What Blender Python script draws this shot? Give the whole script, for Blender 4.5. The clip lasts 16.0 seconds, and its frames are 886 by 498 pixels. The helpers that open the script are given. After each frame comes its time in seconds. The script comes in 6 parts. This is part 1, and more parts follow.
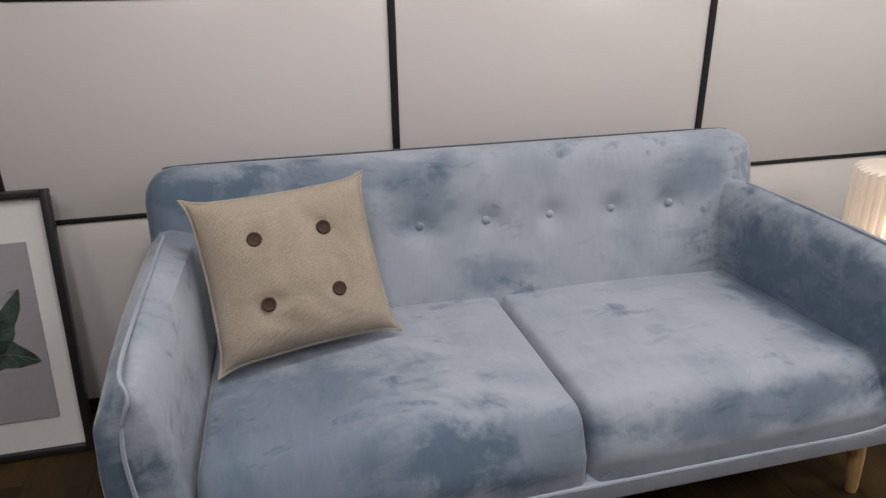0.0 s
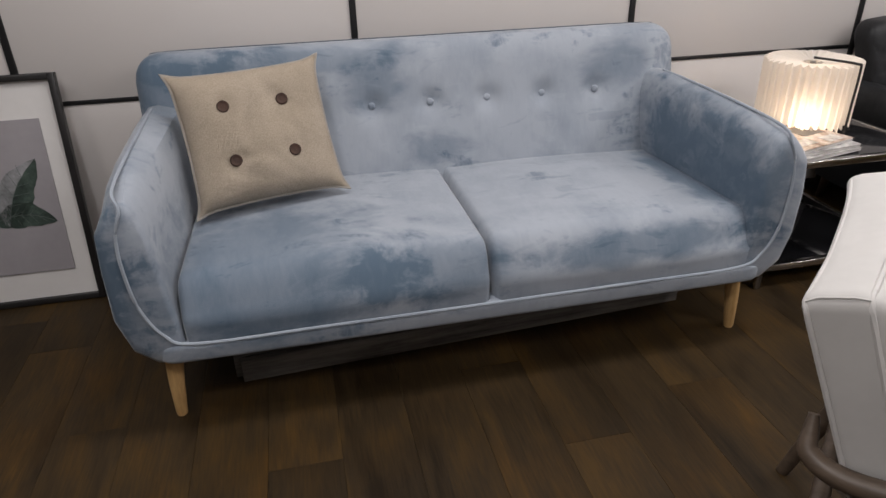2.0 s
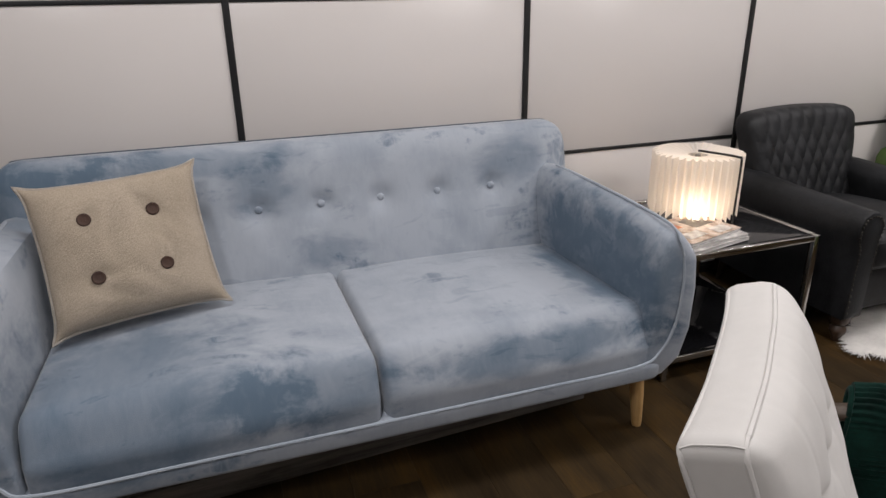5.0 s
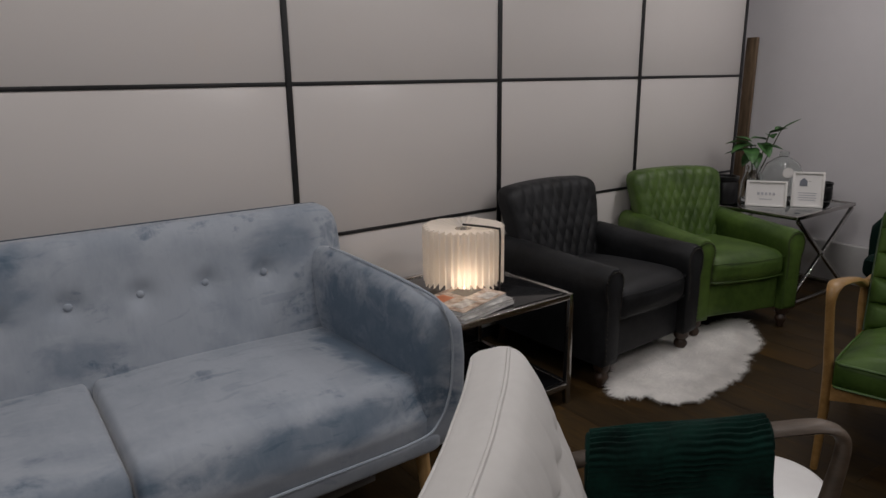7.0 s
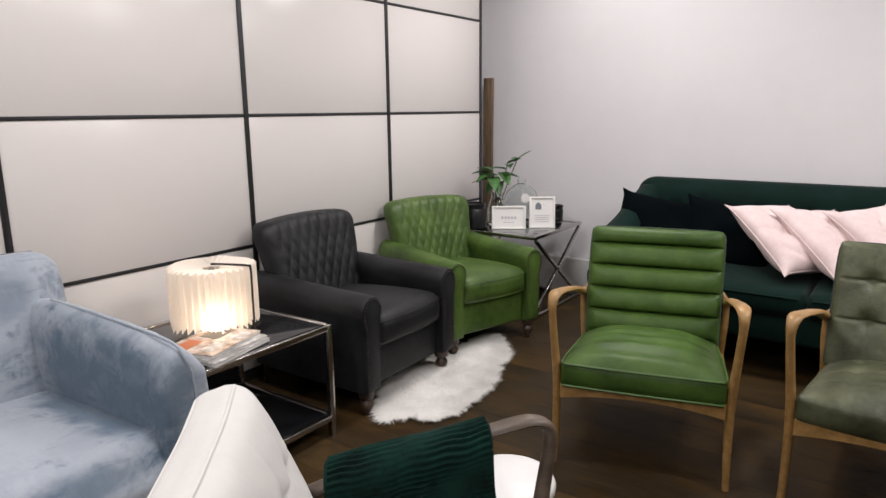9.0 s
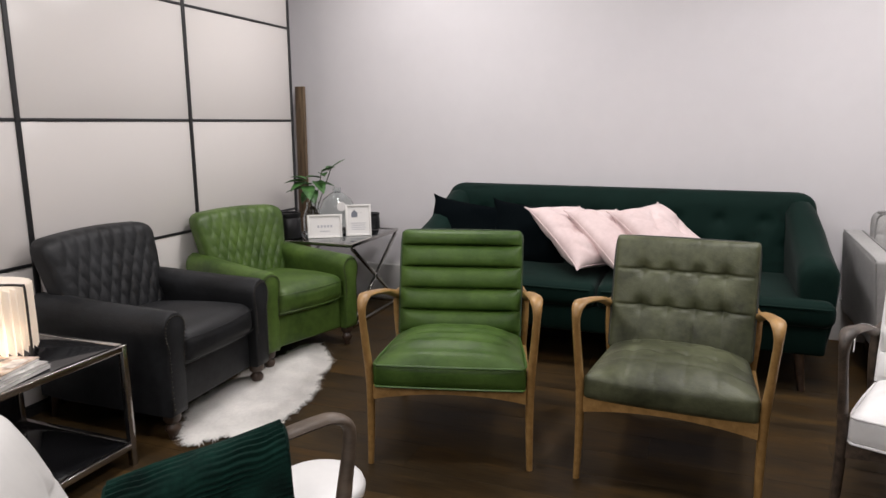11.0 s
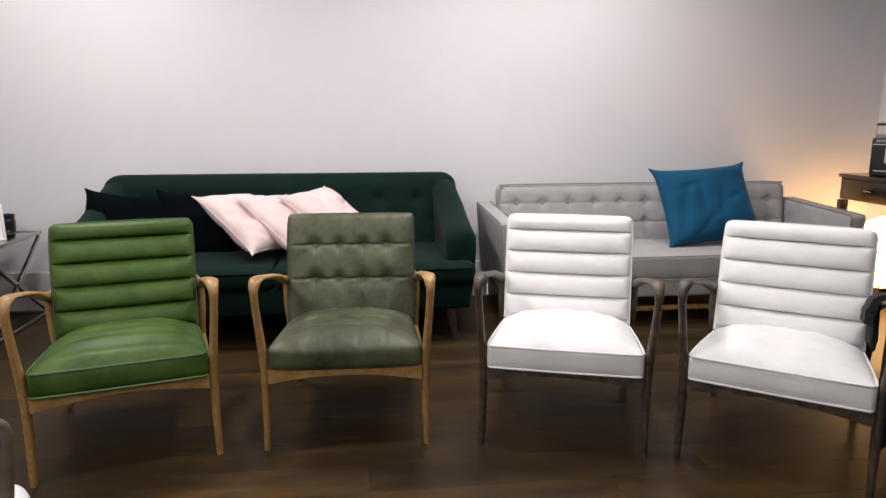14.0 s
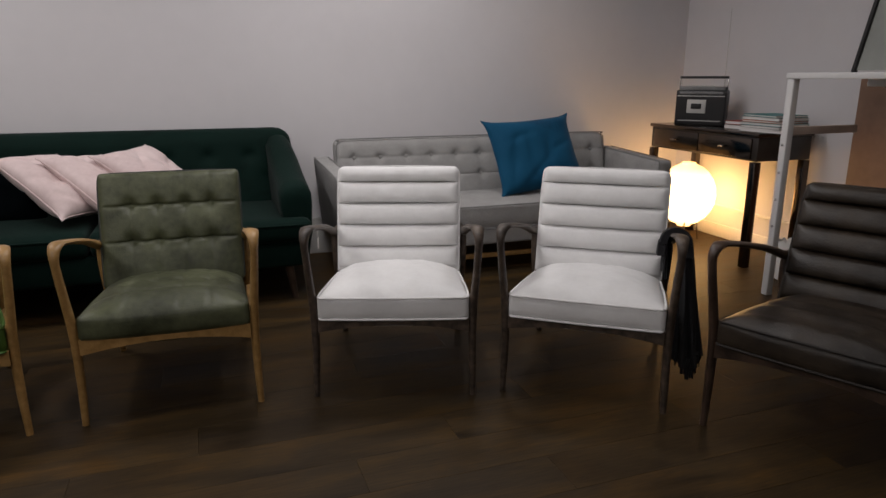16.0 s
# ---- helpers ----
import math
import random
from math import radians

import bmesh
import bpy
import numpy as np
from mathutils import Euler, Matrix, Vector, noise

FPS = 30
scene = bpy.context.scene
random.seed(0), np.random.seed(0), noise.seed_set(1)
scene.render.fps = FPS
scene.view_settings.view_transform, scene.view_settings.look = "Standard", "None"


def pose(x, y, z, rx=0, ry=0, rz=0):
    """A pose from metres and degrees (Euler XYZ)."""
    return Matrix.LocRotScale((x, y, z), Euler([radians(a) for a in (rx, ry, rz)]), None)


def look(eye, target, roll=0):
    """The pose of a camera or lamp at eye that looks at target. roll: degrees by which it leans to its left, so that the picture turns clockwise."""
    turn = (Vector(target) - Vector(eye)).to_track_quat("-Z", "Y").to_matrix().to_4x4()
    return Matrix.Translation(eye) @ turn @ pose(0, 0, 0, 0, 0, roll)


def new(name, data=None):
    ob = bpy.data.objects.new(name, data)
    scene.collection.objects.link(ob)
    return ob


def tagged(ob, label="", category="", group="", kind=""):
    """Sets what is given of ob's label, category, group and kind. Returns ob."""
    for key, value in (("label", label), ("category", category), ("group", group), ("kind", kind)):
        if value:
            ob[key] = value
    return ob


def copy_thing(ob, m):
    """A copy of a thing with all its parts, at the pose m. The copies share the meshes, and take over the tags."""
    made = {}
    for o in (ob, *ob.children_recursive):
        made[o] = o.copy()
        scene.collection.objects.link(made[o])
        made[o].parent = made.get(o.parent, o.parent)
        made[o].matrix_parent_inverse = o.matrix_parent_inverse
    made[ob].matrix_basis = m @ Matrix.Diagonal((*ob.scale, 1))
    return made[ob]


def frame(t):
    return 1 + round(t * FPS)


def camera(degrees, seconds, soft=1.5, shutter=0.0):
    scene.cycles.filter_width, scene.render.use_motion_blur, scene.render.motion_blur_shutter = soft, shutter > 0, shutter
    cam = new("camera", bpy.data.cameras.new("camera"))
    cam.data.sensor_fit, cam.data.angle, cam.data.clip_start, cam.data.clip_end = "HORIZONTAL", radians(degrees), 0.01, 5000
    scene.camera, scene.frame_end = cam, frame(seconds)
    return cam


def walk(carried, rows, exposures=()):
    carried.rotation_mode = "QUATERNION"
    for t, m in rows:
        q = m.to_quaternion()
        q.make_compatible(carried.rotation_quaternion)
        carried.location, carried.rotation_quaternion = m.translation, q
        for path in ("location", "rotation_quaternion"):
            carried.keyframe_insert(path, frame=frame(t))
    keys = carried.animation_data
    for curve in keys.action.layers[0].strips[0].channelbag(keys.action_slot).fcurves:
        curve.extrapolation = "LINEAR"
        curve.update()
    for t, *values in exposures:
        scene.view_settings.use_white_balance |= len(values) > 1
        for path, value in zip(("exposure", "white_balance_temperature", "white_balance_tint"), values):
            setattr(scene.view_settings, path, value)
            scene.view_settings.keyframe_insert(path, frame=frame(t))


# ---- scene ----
cam = camera(67.6, 16.0)
PATH = [
    (0, (0.105, -0.144, 1.333), (0.546, 1.659, 0.588), -0.8),
    (0.5, (0.146, -0.256, 1.331), (0.546, 1.529, 0.522), -1.0),
    (1, (0.215, -0.405, 1.317), (0.591, 1.367, 0.468), -1.3),
    (1.5, (0.24, -0.515, 1.293), (0.615, 1.242, 0.412), -1.3),
    (2, (0.237, -0.595, 1.277), (0.608, 1.14, 0.353), -1.4),
    (2.5, (0.222, -0.616, 1.287), (0.607, 1.101, 0.335), -1.4),
    (3, (0.225, -0.596, 1.299), (0.631, 1.112, 0.341), -1.2),
    (3.2, (0.237, -0.587, 1.299), (0.645, 1.123, 0.346), -1.3),
    (5.3, (0.412, -0.496, 1.328), (1.073, 1.27, 0.66), -0.9),
    (5.5, (0.426, -0.502, 1.333), (1.134, 1.257, 0.698), -0.9),
    (6, (0.46, -0.52, 1.326), (1.301, 1.201, 0.75), -0.9),
    (6.5, (0.482, -0.537, 1.33), (1.48, 1.113, 0.798), -0.8),
    (7, (0.51, -0.558, 1.33), (1.636, 1.016, 0.826), -0.8),
    (7.5, (0.53, -0.578, 1.332), (1.778, 0.908, 0.85), -0.7),
    (8, (0.551, -0.617, 1.335), (1.915, 0.77, 0.873), -0.7),
    (8.5, (0.574, -0.648, 1.327), (2.056, 0.622, 0.892), -0.8),
    (9, (0.586, -0.663, 1.322), (2.18, 0.474, 0.913), -0.6),
    (9.5, (0.598, -0.677, 1.312), (2.305, 0.29, 0.923), -0.7),
    (9.7, (0.61, -0.684, 1.32), (2.348, 0.226, 0.932), -0.6),
    (12, (0.609, -0.773, 1.264), (2.524, -0.321, 0.908), 0.0),
    (12.5, (0.578, -0.733, 1.26), (2.532, -0.489, 0.908), 0.1),
    (13, (0.532, -0.732, 1.28), (2.497, -0.66, 0.915), 0.1),
    (13.5, (0.501, -0.755, 1.256), (2.465, -0.852, 0.893), -0.0),
    (14, (0.494, -0.783, 1.236), (2.441, -1.03, 0.851), -0.0),
    (14.5, (0.487, -0.807, 1.214), (2.408, -1.178, 0.8), -0.1),
    (15, (0.476, -0.84, 1.207), (2.365, -1.319, 0.756), 0.0),
    (15.5, (0.459, -0.872, 1.207), (2.314, -1.44, 0.723), 0.2),
    (16, (0.448, -0.902, 1.207), (2.272, -1.551, 0.703), 0.0),
]
EXPOSURE = [(0.0, -0.02), (0.5, 0.02), (1.0, 0.05), (1.5, -0.3), (2.0, 0.05), (2.5, 0.30), (3.0, 0.33), (3.2, 0.31), (5.3, -0.05), (6.0, -0.12), (6.5, -0.24), (7.0, -0.96), (7.5, -0.55), (8.0, 0.43), (8.5, 0.39),
            (9.0, 0.33), (9.5, 0.07), (9.7, 0.05), (11.8, 0.3), (12.0, 0.3), (12.5, -0.22), (13.0, 0.02), (13.5, 0.25), (14.0, 0.42), (14.5, 0.1), (15.0, -1.0), (15.5, -1.05), (16.0, -0.62)]
walk(cam, [(t, look(eye, target, roll)) for t, eye, target, roll in PATH], EXPOSURE)

# ---- world and light ----
world = bpy.data.worlds.new("world")
scene.world = world
world.use_nodes = True
world.node_tree.nodes["Background"].inputs[0].default_value = (0.5, 0.5, 0.52, 1)
world.node_tree.nodes["Background"].inputs[1].default_value = 0.05

CEIL = 2.75


def ceiling_lamp(x, y, power, size=0.42, color=(1.0, 0.955, 0.953)):
    data = bpy.data.lights.new("downlight", "AREA")
    data.shape, data.size, data.energy, data.color = "DISK", size, power, color
    lamp = new("downlight_source", data)
    lamp.matrix_world = pose(x, y, CEIL - 0.035)
    return lamp


# Overhead light inferred, places assumed; (-0.35, -0.75) and (4.4, 1.15) are added fill.
DOWN_AND_FILL_LIGHTS = [(-1.3, 0.35, 10.5), (0.45, 0.88, 18.5), (1.95, 0.85, 18), (3.85, 0.60, 23.5), (-0.35, -0.75, 27), (4.4, 1.15, 6), (2.6, -1.1, 18.5), (3.7, -1.4, 22), (4.0, -2.4, 17), (2.3, -2.6, 5.5)]
for dx, dy, dp in DOWN_AND_FILL_LIGHTS:
    ceiling_lamp(dx, dy, dp)


# ---- materials ----
def material(name, color, rough=0.6, metal=0.0, vary=0.12, scale=6.0, bump=0.0, bump_scale=60.0, sheen=0.0, coat=0.0,
             second=None, stretch=(1, 1, 1), island=0.0, spec=0.5, rough_vary=0.0):
    m = bpy.data.materials.new(name)
    m.use_nodes = True
    nt = m.node_tree
    n, link = nt.nodes, nt.links
    b = n["Principled BSDF"]
    b.inputs["Roughness"].default_value = rough
    b.inputs["Metallic"].default_value = metal
    b.inputs["Specular IOR Level"].default_value = spec
    b.inputs["Sheen Weight"].default_value = sheen
    b.inputs["Sheen Roughness"].default_value = 0.4
    b.inputs["Coat Weight"].default_value = coat
    tc = n.new("ShaderNodeTexCoord")
    mp = n.new("ShaderNodeMapping")
    mp.inputs["Scale"].default_value = stretch
    link.new(tc.outputs["Object"], mp.inputs["Vector"])
    if island:
        oi = n.new("ShaderNodeObjectInfo")
        far = n.new("ShaderNodeVectorMath")
        far.operation = "MULTIPLY_ADD"
        far.inputs[1].default_value = (37.0, 53.0, 71.0)
        link.new(oi.outputs["Random"], far.inputs[0])
        link.new(tc.outputs["Object"], far.inputs[2])
        link.new(far.outputs[0], mp.inputs["Vector"])
    n1 = n.new("ShaderNodeTexNoise")
    n1.inputs["Scale"].default_value = scale
    n1.inputs["Detail"].default_value = 5
    n2 = n.new("ShaderNodeTexNoise")
    n2.inputs["Scale"].default_value = scale * 7
    n2.inputs["Detail"].default_value = 3
    link.new(mp.outputs[0], n1.inputs["Vector"])
    link.new(mp.outputs[0], n2.inputs["Vector"])
    add = n.new("ShaderNodeMath")
    add.operation = "MULTIPLY_ADD"
    link.new(n2.outputs["Fac"], add.inputs[0])
    add.inputs[1].default_value = 0.35
    link.new(n1.outputs["Fac"], add.inputs[2])
    ramp = n.new("ShaderNodeValToRGB")
    ramp.color_ramp.elements[0].position = 0.48
    ramp.color_ramp.elements[1].position = 0.88
    lo = tuple(c * (1 - vary) for c in color)
    hi = tuple(min(1, c * (1 + vary)) for c in (second or color))
    ramp.color_ramp.elements[0].color = (*lo, 1)
    ramp.color_ramp.elements[1].color = (*hi, 1)
    link.new(add.outputs[0], ramp.inputs[0])
    out = ramp.outputs[0]
    if island:
        info = n.new("ShaderNodeObjectInfo")
        hsv = n.new("ShaderNodeHueSaturation")
        mr = n.new("ShaderNodeMapRange")
        mr.inputs["To Min"].default_value = 1 - island
        mr.inputs["To Max"].default_value = 1 + island
        link.new(info.outputs["Random"], mr.inputs["Value"])
        link.new(mr.outputs[0], hsv.inputs["Value"])
        link.new(out, hsv.inputs["Color"])
        out = hsv.outputs[0]
    link.new(out, b.inputs["Base Color"])
    if rough_vary:
        mr2 = n.new("ShaderNodeMapRange")
        mr2.inputs["To Min"].default_value = max(0.02, rough - rough_vary)
        mr2.inputs["To Max"].default_value = min(1, rough + rough_vary)
        link.new(n1.outputs["Fac"], mr2.inputs["Value"])
        link.new(mr2.outputs[0], b.inputs["Roughness"])
    if bump:
        n3 = n.new("ShaderNodeTexNoise")
        n3.inputs["Scale"].default_value = bump_scale
        n3.inputs["Detail"].default_value = 4
        link.new(mp.outputs[0], n3.inputs["Vector"])
        bp = n.new("ShaderNodeBump")
        bp.inputs["Strength"].default_value = bump
        bp.inputs["Distance"].default_value = 0.004
        link.new(n3.outputs["Fac"], bp.inputs["Height"])
        link.new(bp.outputs[0], b.inputs["Normal"])
    return m


def velvet(name, dark, light, scale=3.2, lo=0.54, hi=0.66, sheen=0.5, rough=0.75, nap_shade_zones=(), spec=0.2, swipes=0.0):
    """Pile that is brushed one way in some patches and the other way in others; the zones also paint in shade."""
    m = bpy.data.materials.new(name)
    m.use_nodes = True
    nt = m.node_tree
    n, link = nt.nodes, nt.links
    b = n["Principled BSDF"]
    b.inputs["Roughness"].default_value = rough
    b.inputs["Sheen Weight"].default_value = sheen
    b.inputs["Sheen Roughness"].default_value = 0.35
    b.inputs["Specular IOR Level"].default_value = spec
    tc = n.new("ShaderNodeTexCoord")
    mp = n.new("ShaderNodeMapping")
    mp.inputs["Scale"].default_value = (1.0, 1.5, 1.7)
    mp.inputs["Rotation"].default_value = (0.3, 0.2, 0.5)
    link.new(tc.outputs["Object"], mp.inputs["Vector"])
    big = n.new("ShaderNodeTexNoise")
    big.inputs["Scale"].default_value = scale
    big.inputs["Detail"].default_value = 9
    big.inputs["Roughness"].default_value = 0.62
    big.inputs["Distortion"].default_value = 0.3
    link.new(mp.outputs[0], big.inputs["Vector"])
    mp2 = n.new("ShaderNodeMapping")
    mp2.inputs["Scale"].default_value = (1.5, 0.55, 0.5)
    mp2.inputs["Rotation"].default_value = (0.2, 0.4, 0.9)
    link.new(tc.outputs["Object"], mp2.inputs["Vector"])
    streak = n.new("ShaderNodeTexNoise")
    streak.inputs["Scale"].default_value = scale * 7
    streak.inputs["Detail"].default_value = 8
    streak.inputs["Roughness"].default_value = 0.65
    streak.inputs["Distortion"].default_value = 0.5
    link.new(mp2.outputs[0], streak.inputs["Vector"])
    mask = n.new("ShaderNodeMapRange")
    mask.inputs["From Min"].default_value, mask.inputs["From Max"].default_value = lo, hi
    mask.interpolation_type = "SMOOTHSTEP"
    link.new(big.outputs["Fac"], mask.inputs["Value"])
    brush = n.new("ShaderNodeMapRange")
    brush.inputs["From Min"].default_value, brush.inputs["From Max"].default_value = 0.36, 0.62
    brush.inputs["To Min"].default_value = 0.18
    brush.inputs["To Max"].default_value = 0.62
    link.new(streak.outputs["Fac"], brush.inputs["Value"])
    both = n.new("ShaderNodeMath")
    both.operation = "MULTIPLY"
    link.new(mask.outputs[0], both.inputs[0])
    link.new(brush.outputs[0], both.inputs[1])
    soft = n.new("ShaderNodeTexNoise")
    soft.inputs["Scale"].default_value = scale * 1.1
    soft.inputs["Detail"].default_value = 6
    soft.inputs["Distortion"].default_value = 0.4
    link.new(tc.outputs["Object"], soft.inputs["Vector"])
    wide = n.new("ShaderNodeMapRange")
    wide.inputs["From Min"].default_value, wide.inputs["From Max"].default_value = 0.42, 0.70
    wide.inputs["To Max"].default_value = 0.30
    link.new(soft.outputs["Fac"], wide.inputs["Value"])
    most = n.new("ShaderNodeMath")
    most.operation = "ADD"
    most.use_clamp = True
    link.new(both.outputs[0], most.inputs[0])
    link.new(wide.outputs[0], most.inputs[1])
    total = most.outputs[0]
    mp3 = n.new("ShaderNodeMapping")
    mp3.inputs["Scale"].default_value = (0.5, 1.6, 1.2)
    mp3.inputs["Rotation"].default_value = (0.5, 0.7, 0.6)
    link.new(tc.outputs["Object"], mp3.inputs["Vector"])
    swipe = n.new("ShaderNodeTexNoise")
    swipe.inputs["Scale"].default_value, swipe.inputs["Detail"].default_value = scale * 2.6, 6
    swipe.inputs["Roughness"].default_value, swipe.inputs["Distortion"].default_value = 0.55, 0.9
    link.new(mp3.outputs[0], swipe.inputs["Vector"])
    for edge0, edge1, amount in ((0.585, 0.66, swipes), (0.40, 0.34, -0.4 * swipes)):
        mark = n.new("ShaderNodeMapRange")
        mark.interpolation_type = "SMOOTHSTEP"
        mark.inputs["From Min"].default_value, mark.inputs["From Max"].default_value = edge0, edge1
        mark.inputs["To Min"].default_value, mark.inputs["To Max"].default_value = 0.0, amount
        link.new(swipe.outputs["Fac"], mark.inputs["Value"])
        with_marks = n.new("ShaderNodeMath")
        with_marks.operation = "ADD"
        link.new(total, with_marks.inputs[0])
        link.new(mark.outputs[0], with_marks.inputs[1])
        total = with_marks.outputs[0]
    # Soft ellipsoids that darken the colour for painted shade and brushed marks.
    for centre, radii, amount in nap_shade_zones:
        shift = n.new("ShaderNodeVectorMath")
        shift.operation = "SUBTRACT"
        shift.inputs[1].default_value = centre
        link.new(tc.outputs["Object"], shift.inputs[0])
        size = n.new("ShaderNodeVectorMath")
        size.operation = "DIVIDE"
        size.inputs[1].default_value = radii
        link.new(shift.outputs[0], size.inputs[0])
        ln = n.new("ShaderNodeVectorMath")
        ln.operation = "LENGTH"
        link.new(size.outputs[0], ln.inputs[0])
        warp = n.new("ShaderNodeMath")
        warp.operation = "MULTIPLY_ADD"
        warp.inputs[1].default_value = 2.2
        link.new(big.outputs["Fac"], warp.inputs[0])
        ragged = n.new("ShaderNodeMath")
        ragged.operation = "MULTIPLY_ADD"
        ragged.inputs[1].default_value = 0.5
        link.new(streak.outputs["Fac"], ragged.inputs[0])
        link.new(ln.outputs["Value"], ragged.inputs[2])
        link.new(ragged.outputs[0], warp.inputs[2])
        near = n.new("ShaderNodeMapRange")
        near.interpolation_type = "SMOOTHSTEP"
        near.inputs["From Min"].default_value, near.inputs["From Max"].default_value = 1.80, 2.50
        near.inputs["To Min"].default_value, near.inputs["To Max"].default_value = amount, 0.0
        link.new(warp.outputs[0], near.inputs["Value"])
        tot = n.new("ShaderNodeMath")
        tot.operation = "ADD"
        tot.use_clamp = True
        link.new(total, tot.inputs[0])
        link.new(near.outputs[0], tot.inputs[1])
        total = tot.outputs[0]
    nap = n.new("ShaderNodeMath")
    nap.operation = "MULTIPLY_ADD"
    nap.inputs[1].default_value = 0.36
    nap.inputs[2].default_value = -0.18
    link.new(streak.outputs["Fac"], nap.inputs[0])
    last = n.new("ShaderNodeMath")
    last.operation = "ADD"
    last.use_clamp = True
    link.new(total, last.inputs[0])
    link.new(nap.outputs[0], last.inputs[1])
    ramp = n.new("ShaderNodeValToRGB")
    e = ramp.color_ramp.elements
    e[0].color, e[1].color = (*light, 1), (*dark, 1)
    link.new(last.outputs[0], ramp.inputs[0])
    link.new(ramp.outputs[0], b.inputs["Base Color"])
    fine = n.new("ShaderNodeTexNoise")
    fine.inputs["Scale"].default_value = 420
    bp = n.new("ShaderNodeBump")
    bp.inputs["Strength"].default_value = 0.25
    bp.inputs["Distance"].default_value = 0.002
    link.new(tc.outputs["Object"], fine.inputs["Vector"])
    link.new(fine.outputs["Fac"], bp.inputs["Height"])
    link.new(bp.outputs[0], b.inputs["Normal"])
    return m


def woven(name, a, b_, scale=700, bump=0.4, rough=0.9):
    """Cloth with a visible weave: two crossed thread waves over a slub noise."""
    m = material(name, a, rough=rough, vary=0.03, scale=9, second=b_, spec=0.2)
    nt = m.node_tree
    n, link = nt.nodes, nt.links
    tc = n.new("ShaderNodeTexCoord")
    waves = []
    for axis in ("X", "Y"):
        w = n.new("ShaderNodeTexWave")
        w.bands_direction = axis
        w.inputs["Scale"].default_value = scale / 6.0
        w.inputs["Distortion"].default_value = 1.6
        w.inputs["Detail"].default_value = 2
        link.new(tc.outputs["Object"], w.inputs["Vector"])
        waves.append(w)
    mul = n.new("ShaderNodeMath")
    mul.operation = "ADD"
    link.new(waves[0].outputs["Fac"], mul.inputs[0])
    link.new(waves[1].outputs["Fac"], mul.inputs[1])
    bp = n.new("ShaderNodeBump")
    bp.inputs["Strength"].default_value = bump
    bp.inputs["Distance"].default_value = 0.002
    link.new(mul.outputs[0], bp.inputs["Height"])
    link.new(bp.outputs[0], n["Principled BSDF"].inputs["Normal"])
    slub = n.new("ShaderNodeTexNoise")
    slub.inputs["Scale"].default_value = 330
    slub.inputs["Detail"].default_value = 2
    link.new(tc.outputs["Object"], slub.inputs["Vector"])
    mixc = n.new("ShaderNodeMixRGB")
    mixc.blend_type = "MULTIPLY"
    mixc.inputs[0].default_value = 0.6
    old = n["Principled BSDF"].inputs["Base Color"].links[0].from_socket
    rr = n.new("ShaderNodeValToRGB")
    rr.color_ramp.elements[0].position, rr.color_ramp.elements[1].position = 0.3, 0.7
    rr.color_ramp.elements[0].color = (0.58, 0.56, 0.53, 1)
    link.new(slub.outputs["Fac"], rr.inputs[0])
    link.new(old, mixc.inputs[1])
    link.new(rr.outputs[0], mixc.inputs[2])
    link.new(mixc.outputs[0], n["Principled BSDF"].inputs["Base Color"])
    return m


def glass(name, tint=(1, 1, 1), rough=0.02):
    m = bpy.data.materials.new(name)
    m.use_nodes = True
    b = m.node_tree.nodes["Principled BSDF"]
    b.inputs["Base Color"].default_value = (*tint, 1)
    b.inputs["Transmission Weight"].default_value = 1
    b.inputs["Roughness"].default_value = rough
    b.inputs["IOR"].default_value = 1.45
    return m


def glow(name, color, strength, base=(0.9, 0.85, 0.75)):
    m = material(name, base, rough=0.8, vary=0.03)
    b = m.node_tree.nodes["Principled BSDF"]
    b.inputs["Emission Color"].default_value = (*color, 1)
    b.inputs["Emission Strength"].default_value = strength
    return m


